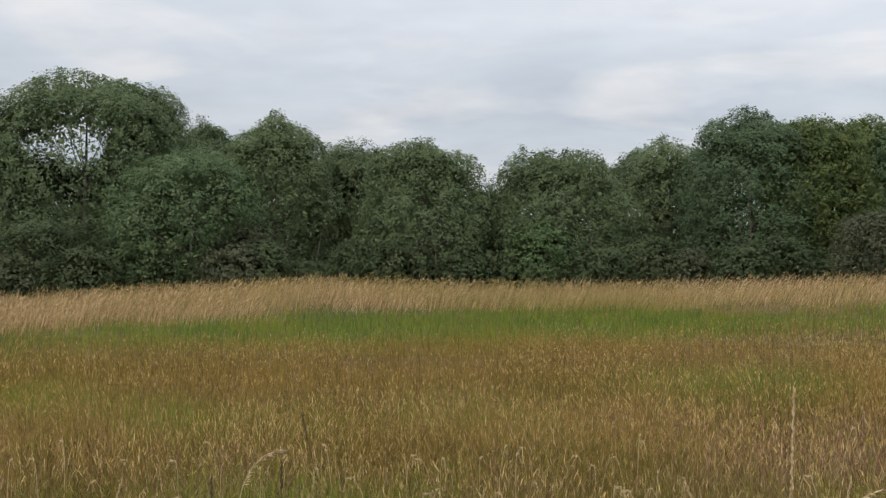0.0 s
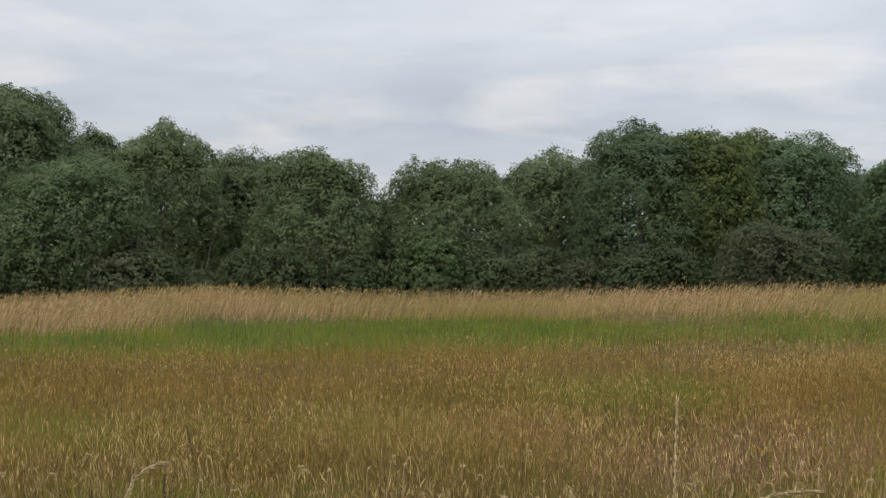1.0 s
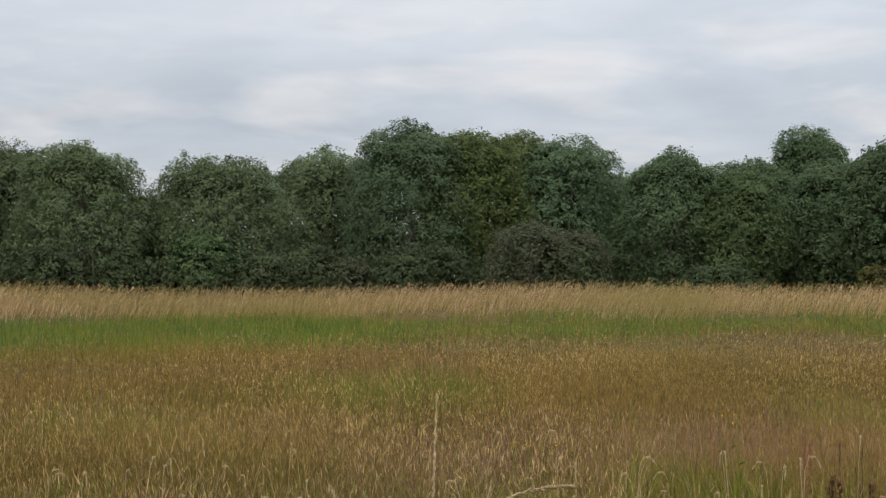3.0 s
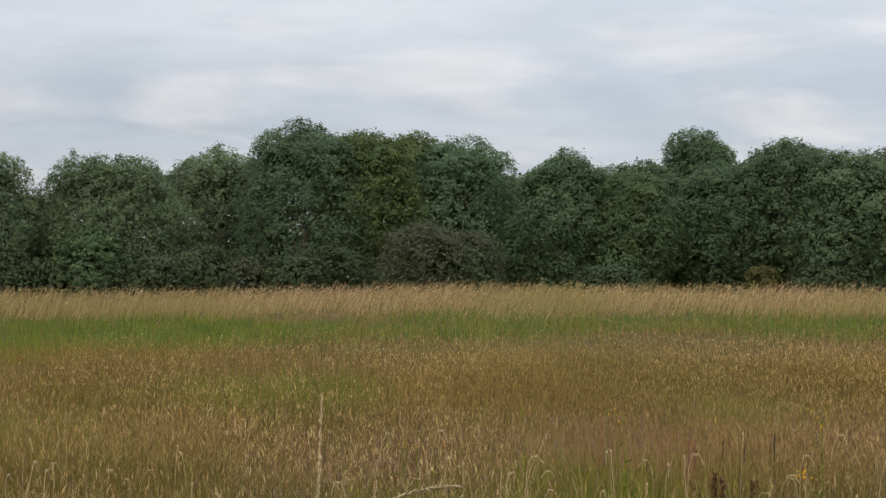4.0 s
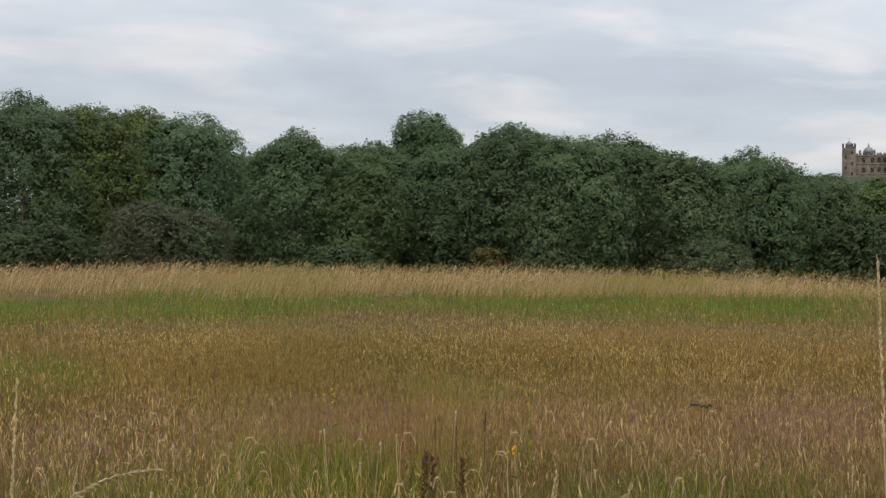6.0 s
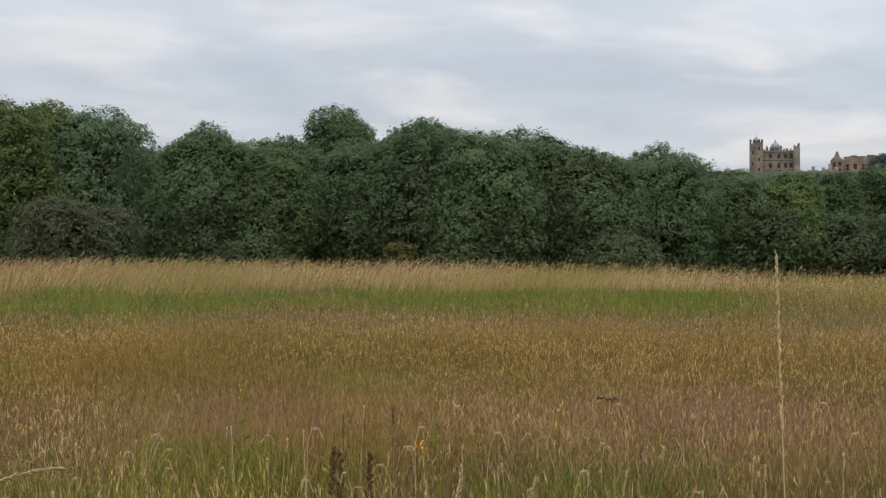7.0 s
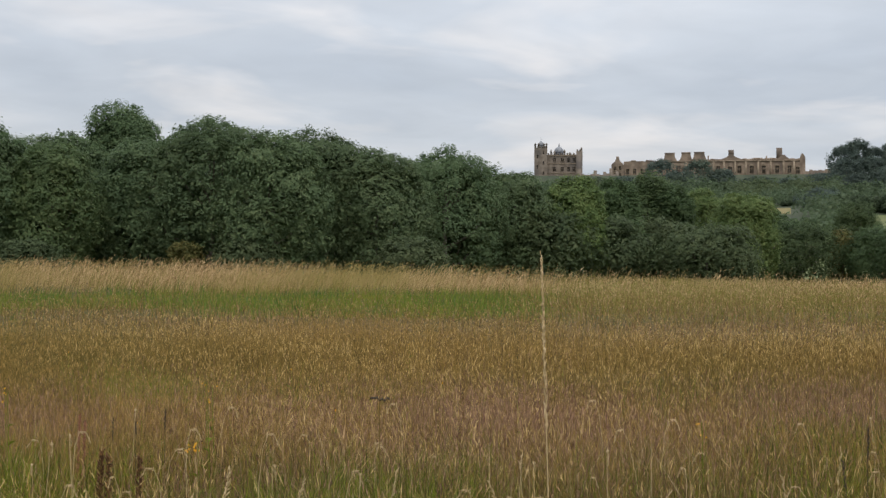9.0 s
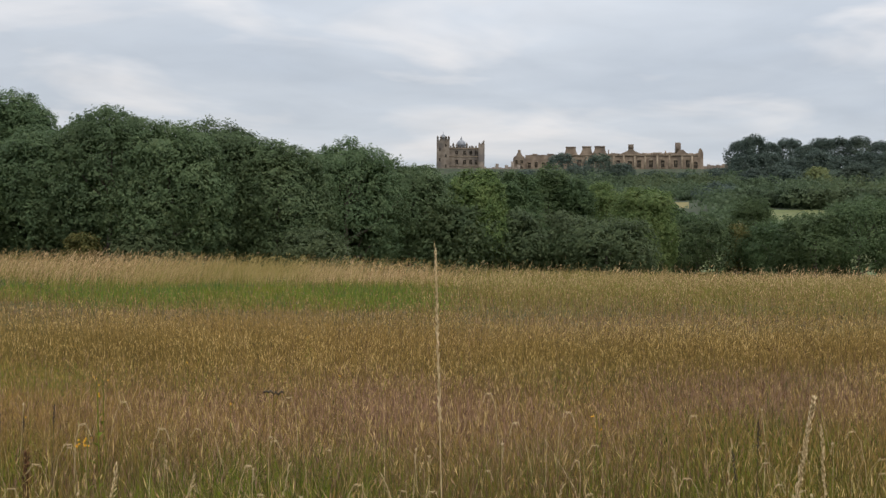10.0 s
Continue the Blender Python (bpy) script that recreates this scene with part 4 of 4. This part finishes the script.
lathe(keep, "dome", M_LEAD, 0.3, 7, [(2.1, 53.8), (2.1, 56.3), (2.35, 56.4), (2.3, 57.2), (1.9, 58.2), (1.1, 58.9), (0.45, 59.2), (0.45, 59.9), (0.15, 60.3), (0.03, 61.2)], "lead-covered dome with a lantern")

hall = castle_root("castle_range", 50.8, 700, "long roofless sandstone castle range with curved gables")
HRND = random.Random(4)
singles = [(-38.0, 45.2, 1.5, 2.6), (-34.6, 45.4, 1.5, 2.6), (-31.0, 45.0, 1.4, 2.8), (-26.2, 45.2, 1.5, 2.8), (-22.4, 45.4, 1.5, 2.6), (-13.7, 44.6, 2.2, 4.6), (-4.0, 45.0, 1.8, 3.6), (0.6, 45.4, 1.8, 3.4), (5.2, 45.4, 1.8, 3.4),
           (10.9, 44.0, 2.0, 4.4), (15.2, 45.4, 1.8, 3.4), (21.0, 45.4, 1.8, 3.4), (26.6, 45.4, 1.8, 3.4), (32.8, 45.4, 1.8, 3.4), (38.6, 45.4, 1.8, 3.4), (42.4, 45.0, 1.7, 3.0)]
pierced(hall, M_STONE, -39.9, 43.4, 0, 1.2, 38, 51.2, singles)
box(hall, "wall", M_STONE, -45.8, 45.6, 8.2, 9.4, 38, 50.2)
for i, (x, z, w, h) in enumerate(singles):
    window(hall, x, z, w, h, 0, M_PALESTONE, head=i > 4)
x = -39.8
while x < 43.0:
    w = HRND.uniform(0.8, 2.4)
    box(hall, "coping", M_STONE, x, min(x + w, 43.3), 0, 1.1, 51.2, 51.2 + HRND.uniform(0.15, 1.0) * (1.0 if x < -20 else 0.8) + (0 if x < -3 else 0.7))
    x += w + 0.004
for px in (-17.8, -10.0, -6.4, -1.6, 3.0, 7.9, 13.2, 18.2, 24.0, 29.8, 35.8, 40.6):
    box(hall, "pilaster", M_PALESTONE, px - 0.45, px + 0.45, -0.4, -0.003, 42.5, 51.0)
box(hall, "cornice", M_PALESTONE, -20.0, 43.4, -0.45, -0.003, 51.02, 51.5)
box(hall, "plinth", M_STONE, -40.5, 46.2, -1.6, -0.5, 36, 43.6, "lower terrace wall")
# shaped gables: two concave flanks up to a flat top
for gx, half, zt, flank in ((-17.8, 2.3, 55.0, 1.5), (-10.0, 2.1, 55.2, 1.4), (-3.7, 2.4, 55.3, 1.6)):
    right = [(gx + half + flank * (k / 5), zt - 3.6 * (k / 5) ** 0.5 - 0.2) for k in range(6)]
    left = [(2 * gx - a, b) for a, b in reversed(right)]
    outline(hall, "gable", M_STONE, [(gx - half - flank, 51.1), *left, (gx - half, zt), (gx + half, zt), *right, (gx + half + flank, 51.1)], -0.1, 1.15)
    box(hall, "coping", M_STONE, gx - half - 0.2, gx + half + 0.2, -0.3, 1.3, zt + 0.004, zt + 0.5)
for gx, zt, flank in ((11.3, 54.4, 4.4), (35.6, 54.0, 3.6)):
    right = [(gx + 0.8 + flank * (k / 5), zt - 2.4 * (k / 5) ** 0.6) for k in range(6)]
    left = [(2 * gx - a, b) for a, b in reversed(right)]
    outline(hall, "gable", M_STONE, [(gx - 0.8 - flank, 51.1), *left, *right, (gx + 0.8 + flank, 51.1)], -0.12, 1.14)
box(hall, "chimney", M_STONE, 10.0, 12.6, 0.2, 1.8, 54.2, 56.6)
box(hall, "chimney", M_STONE, 32.5, 35.2, 0.2, 2.0, 52.5, 57.4)
box(hall, "chimney", M_STONE, 0.2, 0.8, 0.3, 0.9, 51.5, 54.0)
box(hall, "chimney", M_STONE, 27.6, 28.2, 0.3, 0.9, 51.5, 53.6)
outline(hall, "gable", M_STONE, [(43.4, 38), (45.9, 38), (45.9, 52.6), (45.2, 54.0), (44.4, 54.8), (43.9, 53.2), (43.4, 52.4)], -0.1, 9.4, "tall broken end gable")
house = [(-44.0, 47.2, 1.3, 1.9), (-41.6, 47.2, 1.3, 1.9), (-44.0, 43.8, 1.3, 2.0), (-41.6, 43.8, 1.3, 2.0)]
pierced(hall, M_STONE, -45.8, -39.9, -0.8, 0.2, 38, 49.6, house)
for x, z, w, h in house:
    window(hall, x, z, w, h, -0.8, M_PALESTONE)
box(hall, "wall", M_STONE, -45.8, -44.8, 0.2, 8.2, 38, 49.6)
outline(hall, "gable", M_STONE, [(-45.8, 49.6), (-39.9, 49.6), (-40.4, 50.6), (-41.4, 51.2), (-42.0, 52.6), (-43.7, 52.6), (-44.2, 51.2), (-45.2, 50.6)], -0.8, 0.2)
box(hall, "chimney", M_STONE, -43.5, -42.2, -0.6, 0.6, 52.6, 53.9)

ruin = castle_root("boundary_wall", 46.6, 690, "low grey broken stone wall between the castle buildings")
for i in range(12):
    box(ruin, "stone_block", M_GREYSTONE, -9 + i * 1.5, -7.5 + i * 1.5 - 0.004, 0, 1.2, 38, 45.8 + HRND.uniform(-1.6, 1.7))
ruin = castle_root("boundary_wall", 55.3, 690, "low pale ruined stone wall running along the hilltop")
for i in range(16):
    box(ruin, "stone_block", M_STONE, -10 + i * 1.4, -8.6 + i * 1.4 - 0.004, 0, 1.2, 38, 45.2 + 0.16 * i + HRND.uniform(-0.5, 0.6))

# ---- single plants that stand out in the meadow ----
M_DOCK = material("dock_seed", [(0.050, 0.022, 0.008), (0.110, 0.052, 0.019), (0.21, 0.105, 0.040)], scale=8, island=0.6, rough=0.9)
M_SORREL = material("sorrel_seed", [(0.20, 0.078, 0.045), (0.30, 0.128, 0.075), (0.40, 0.19, 0.115)], scale=8, island=0.6, thin=0.2)
M_PETAL = material("yellow_petal", [(0.68, 0.26, 0.012), (0.76, 0.35, 0.015), (0.80, 0.45, 0.03)], scale=30, island=0.6, thin=0.25)
M_DARK = material("dark_dry_stem", [(0.035, 0.026, 0.016), (0.06, 0.045, 0.028), (0.09, 0.07, 0.04)], scale=12, rough=0.9)


def arc(foot, top, bow, steps=9):
    """A bent stalk's path from foot to top; bow: how far it hangs over, sideways and down."""
    foot, top = Vector(foot), Vector(top)
    return [foot.lerp(top, f) + Vector((0, 0, bow * math.sin(math.pi * f) ** 1.3)) for f in (k / (steps - 1) for k in range(steps))]


def along_path(path, f):
    k = min(int(f * (len(path) - 1)), len(path) - 2)
    return path[k].lerp(path[k + 1], f * (len(path) - 1) - k), (path[k + 1] - path[k]).normalized()


def spikelets(name, rng, path, f0, count, length, width, spread, mat, droop=0.0):
    """Small pointed grains set round the upper length of a stalk."""
    v, t = [], []
    for i in range(count):
        f = f0 + (1 - f0) * (i + rng.random()) / count
        p, way = along_path(path, min(f, 0.999))
        a = rng.uniform(0, 2 * math.pi)
        side = way.orthogonal().normalized()
        side = side * math.cos(a) + way.cross(side) * math.sin(a)
        thin = 1 - 0.55 * ((f - f0) / (1 - f0)) ** 2
        way2 = (way + side * spread * thin + Vector((0, 0, -droop))).normalized()
        p = p + side * width * 0.4
        L = length * rng.uniform(0.6, 1.25)
        o1 = way2.orthogonal().normalized() * width * 0.5
        o2 = way2.cross(o1)
        b = len(v)
        m = p + way2 * L * 0.4
        v += [tuple(q) for q in (p, m + o1, m - o1 * 0.5 + o2 * 0.87, m - o1 * 0.5 - o2 * 0.87, p + way2 * L)]
        t += [(b, b + 2, b + 1), (b, b + 3, b + 2), (b, b + 1, b + 3), (b + 4, b + 1, b + 2), (b + 4, b + 2, b + 3), (b + 4, b + 3, b + 1)]
    return mesh_of(name, v, t, [mat])


def stand(name, az, d, label, category, group=""):
    root = tagged(new(name, None), label, category, group)
    x, y = polar(az, d)
    root.location = (x, y, float(ground_z(x, y)))
    root.rotation_euler = (0, 0, -radians(az))
    return root


def stalk(az, d, el, side, bow, label, seed, grains=60, f0=0.68, grain=(0.016, 0.005, 0.35), thick=0.0022, mat=None, stem_mat=None, name="grass_stalk", category="grass", droop=0.0):
    """One tall flowering stalk: side: how far its tip stands to the right of its foot."""
    root = stand(name, az, d, label, category)
    top = height_at(el, d) - root.location.z
    path = arc((-side, 0, 0), (0, 0, top), bow) if bow >= 0 else [Vector((side * (a - 1), 0, top * b)) for a, b in ((0, 0), (0.03, 0.45), (0.1, 0.72), (0.22, 0.85), (0.42, 0.935), (0.62, 0.975), (0.82, 0.998), (1, 1.0))]
    v, f = tube(path, [thick * (1 - 0.6 * k / (len(path) - 1)) for k in range(len(path))], 6)
    part("stem", mesh_of("stem", v, f, [stem_mat or M_CREAM], smooth=True), root)
    rng = random.Random(seed)
    part("seed_head", spikelets("seed_head", rng, path, f0, grains, *grain, mat or M_CREAM, droop), root)
    return root


stalk(43.68, 5.69, 0.24, -0.05, 0.0, "very tall bleached grass stalk with a slender seed head", 1, 110, 0.60, (0.03, 0.0054, 0.17), 0.0030)
stalk(12.87, 5.45, -4.04, 0.05, 0.0, "tall pale grass stalk with a narrow seed head", 2, 100, 0.6, (0.022, 0.006, 0.18), 0.0028)
stalk(17.92, 5.55, -7.27, 0.44, -1, "pale bent-over grass stalk with a feathery head", 3, 120, 0.36, (0.024, 0.0062, 0.42), 0.0028, droop=0.25)
stalk(-5.94, 5.95, -6.28, 0.21, -1, "pale drooping grass panicle", 4, 85, 0.42, (0.022, 0.006, 0.5), 0.0024, droop=0.5)
stalk(57.33, 5.84, -4.97, 0.17, 0.0, "thick pale feathery grass head", 5, 230, 0.42, (0.024, 0.0072, 0.55), 0.003, droop=0.1)
stalk(57.62, 5.94, -6.04, -0.05, 0.0, "pale feathery grass head", 6, 120, 0.5, (0.02, 0.006, 0.4), 0.0024, droop=0.15)
stalk(32.28, 5.75, -7.52, 0.10, 0.07, "pale nodding grass panicle", 7, 80, 0.55, (0.02, 0.006, 0.4), 0.0022, droop=0.4)
for i, (az, el, side, bow) in enumerate(((35.0, -7.9, 0.16, 0.10), (41.8, -8.0, -0.18, 0.10), (48.5, -8.3, 0.14, 0.08), (52.4, -7.6, -0.1, 0.08), (60.2, -5.6, 0.05, 0.0), (9.0, -7.4, -0.16, 0.10), (14.9, -7.2, 0.16, 0.08), (1.5, -7.8, 0.12, 0.08), (-12, -7.3, 0.14, 0.08), (22.5, -7.9, -0.14, 0.08), (38.4, -7.6, 0.1, 0.07), (54.6, -6.6, 0.06, 0.0), (61.5, -6.5, -0.06, 0.0))):
    stalk(az, 5.8 + 0.35 * (i % 3), el, side, bow, "arching pale grass stalk with a loose panicle" if bow else "upright pale grass stalk with a loose panicle", 20 + i, 54, 0.55, (0.016, 0.0036, 0.45), 0.0018, droop=0.35)
for i, (az, el, d) in enumerate(((27.54, -6.88, 7.65), (27.83, -7.11, 7.55), (28.93, -7.16, 7.65))):
    stalk(az, d, el, 0.02, 0.0, "rust-brown dock plant gone to seed", 40 + i, 230, 0.15, (0.026, 0.009, 1.0), 0.0035, M_DOCK, M_DOCK, "dock_plant", "weed", droop=0.3)
for i, (az, el, d) in enumerate(((26.7, -5.61, 8.55), (26.89, -5.85, 8.45))):
    stalk(az, d, el, 0.02, 0.0, "reddish sorrel spike among the grass", 50 + i, 120, 0.55, (0.014, 0.0075, 0.6), 0.002, M_SORREL, M_SORREL, "sorrel_plant", "weed")
for i, (az, el, d, side) in enumerate(((29.79, -5.51, 8.35, 0.01), (27.91, -5.75, 8.25, 0.0), (28.72, -5.9, 8.45, 0.0), (-6.1, -6.76, 6.35, 0.0), (-8.68, -7.27, 6.15, 0.0), (-5.37, -5.05, 7.35, -0.2), (55.58, -5.88, 6.64, 0.02), (60.35, -4.95, 6.84, 0.0), (54.58, -6.99, 6.14, -0.08))):
    stalk(az, d, el, side, 0.0, "thin dark dead weed stem", 60 + i, 26, 0.86, (0.012, 0.0065, 0.25), 0.0026, M_DARK, M_DARK, "dead_stem", "weed")


def petals(name, r, count, mat):
    """A small open flower of pointed petals."""
    v, t = [], []
    for k in range(count):
        a, w = 2 * math.pi * k / count, math.pi / count * 0.9
        b = len(v)
        v += [(0, 0, 0), (r * 0.6 * math.cos(a - w), r * 0.6 * math.sin(a - w), r * 0.25), (r * math.cos(a), r * math.sin(a), r * 0.3), (r * 0.6 * math.cos(a + w), r * 0.6 * math.sin(a + w), r * 0.25)]
        t += [(b, b + 1, b + 2), (b, b + 2, b + 3)]
    return mesh_of(name, v, t, [mat])


def flower_plant(az, d, el, blooms, r, label, seed, name, group=""):
    """A flowering weed: a stem, a few leaves, and blooms near its top."""
    rng = random.Random(seed)
    root = stand(name, az, d, label, "flower", group)
    top = height_at(el, d) - root.location.z
    v, f = tube(arc((0.02, 0, 0), (0, 0, top), 0.0, 5), [0.0028, 0.0026, 0.0022, 0.002, 0.0015], 6)
    part("stem", mesh_of("stem", v, f, [M_TUFT], smooth=True), root)
    for k in range(3):
        a = rng.uniform(0, 6.28)
        z = top * (0.4 + 0.15 * k)
        tip = (0.06 * math.cos(a), 0.06 * math.sin(a), z + 0.03)
        part("leaf", mesh_of("leaf", [(0, 0, z), (0.03 * math.cos(a + 0.3), 0.03 * math.sin(a + 0.3), z + 0.025), tip, (0.03 * math.cos(a - 0.3), 0.03 * math.sin(a - 0.3), z + 0.025)], [(0, 1, 2), (0, 2, 3)], [M_TUFT]), root)
    for k in range(blooms):
        ob = part("bloom", petals("bloom", r * rng.uniform(0.8, 1.15), 9, M_PETAL), root)
        spread = 0.0 if blooms == 1 else 0.035
        ob.location = (rng.uniform(-spread, spread), rng.uniform(-spread, spread), top - rng.uniform(0, 0.05) * (blooms > 1))
        ob.rotation_euler = (rng.uniform(0.3, 1.3), 0, rng.uniform(-0.8, 0.8))
    return root


flower_plant(30.68, 8.6, -6.72, 9, 0.0105, "ragwort with a cluster of orange-yellow flowers", 1, "ragwort")
for i, (az, el) in enumerate(((23.6, -4.53), (31.24, -4.54), (31.36, -4.87), (31.5, -4.6), (28.88, -5.86), (49.82, -5.81), (49.92, -6.14), (24.0, -4.56), (24.2, -4.7), (15.88, -5.87), (17.0, -5.9), (16.4, -5.85), (17.3, -5.84), (16.0, -5.75), (31.0, -6.6))):
    flower_plant(az, 8.6 + 0.8 * math.sin(i * 2.1), el, 2, 0.0068, "small yellow wildflower in the grass", 100 + i, "yellow_wildflower", "yellow wildflowers in the meadow")
for i, (az, el) in enumerate(((-0.23, -3.57), (-0.46, -3.79), (0.1, -3.7), (-0.7, -3.6), (38.95, -3.16), (12.3, -3.95), (50.1, -5.9), (-13.0, -4.2), (-4.4, -4.4), (-4.7, -4.5), (5.5, -3.9), (8.2, -4.4), (20.5, -3.8), (26.0, -3.4), (34.4, -4.1), (40.2, -4.6), (44.9, -3.7), (52.8, -4.2), (-2.5, -5.0), (-8.6, -5.2), (-9.4, -4.9), (36.1, -5.6), (46.8, -2.4), (54, -1.2))):
    flower_plant(az, 1.0 / math.tan(radians(-el)), el, 1, 0.0085, "small yellow wildflower in the grass", 140 + i, "yellow_wildflower", "yellow wildflowers in the meadow")


def withered_leaf(az, d, el, length, seed):
    """A dark curled dead leaf caught on a grass stem."""
    root = stand("withered_leaf", az, d, "dark withered leaf caught on a grass stem", "leaf")
    z = height_at(el, d) - root.location.z
    v, f = tube(arc((0, 0, 0), (0, 0, z), 0, 5), [0.002] * 5, 6)
    part("stem", mesh_of("stem", v, f, [M_STRAW], smooth=True), root)
    v, t, n = [], [], 9
    for k in range(n):
        f = k / (n - 1)
        x, w = (f - 0.5) * length, 0.009 * math.sin(math.pi * min(0.97, f + 0.03)) + 0.001
        up = 0.005 * math.sin(f * 7 + seed) + 0.006 * math.sin(f * 23)
        v += [(x, -w, z + up), (x, w, z + up + 0.006), (x, 0, z + up - 0.004)]
    for k in range(n - 1):
        for a, b in ((0, 2), (2, 1), (1, 0)):
            t.append((k * 3 + a, k * 3 + b, k * 3 + 3 + b, k * 3 + 3 + a))
    part("blade", mesh_of("blade", v, t, [M_DARK], smooth=True), root)


withered_leaf(37.77, 7.25, -5.08, 0.095, 0)

# nodding stalks close by: a few kinds, copied about
NOD = "nodding pale grass stalk with a drooping seed head"


def nodding(seed):
    rng = random.Random(seed)
    root = tagged(new("grass_stalk", None), NOD, "grass", "nodding grass stalks")
    h, hook = rng.uniform(0.52, 0.74), rng.uniform(0.06, 0.15)
    path = [Vector((hook * a, 0, h * b)) for a, b in ((0, 0), (0.05, 0.35), (0.12, 0.65), (0.3, 0.88), (0.55, 0.97), (0.8, 0.97), (1.0, 0.9))]
    v, f = tube(path, [0.0018 - 0.0002 * k for k in range(7)], 5)
    part("stem", mesh_of("stem", v, f, [M_CREAM], smooth=True), root)
    part("seed_head", spikelets("seed_head", rng, path, 0.62, 34, 0.014, 0.0042, 0.4, M_CREAM, 0.35), root)
    return root


NRNG = random.Random(12)
KINDS = [nodding(300 + i) for i in range(6)]
for i in range(190):
    az, d = NRNG.uniform(-18.5, 62.5), 5.6 + 3.4 * NRNG.random() ** 1.4
    x, y = polar(az, d)
    m = pose(float(x), float(y), float(ground_z(x, y)), NRNG.uniform(-5, 5), NRNG.uniform(-8, 8), NRNG.uniform(0, 360))
    if i < len(KINDS):
        KINDS[i].matrix_basis = m
    else:
        copy_thing(KINDS[i % len(KINDS)], m)
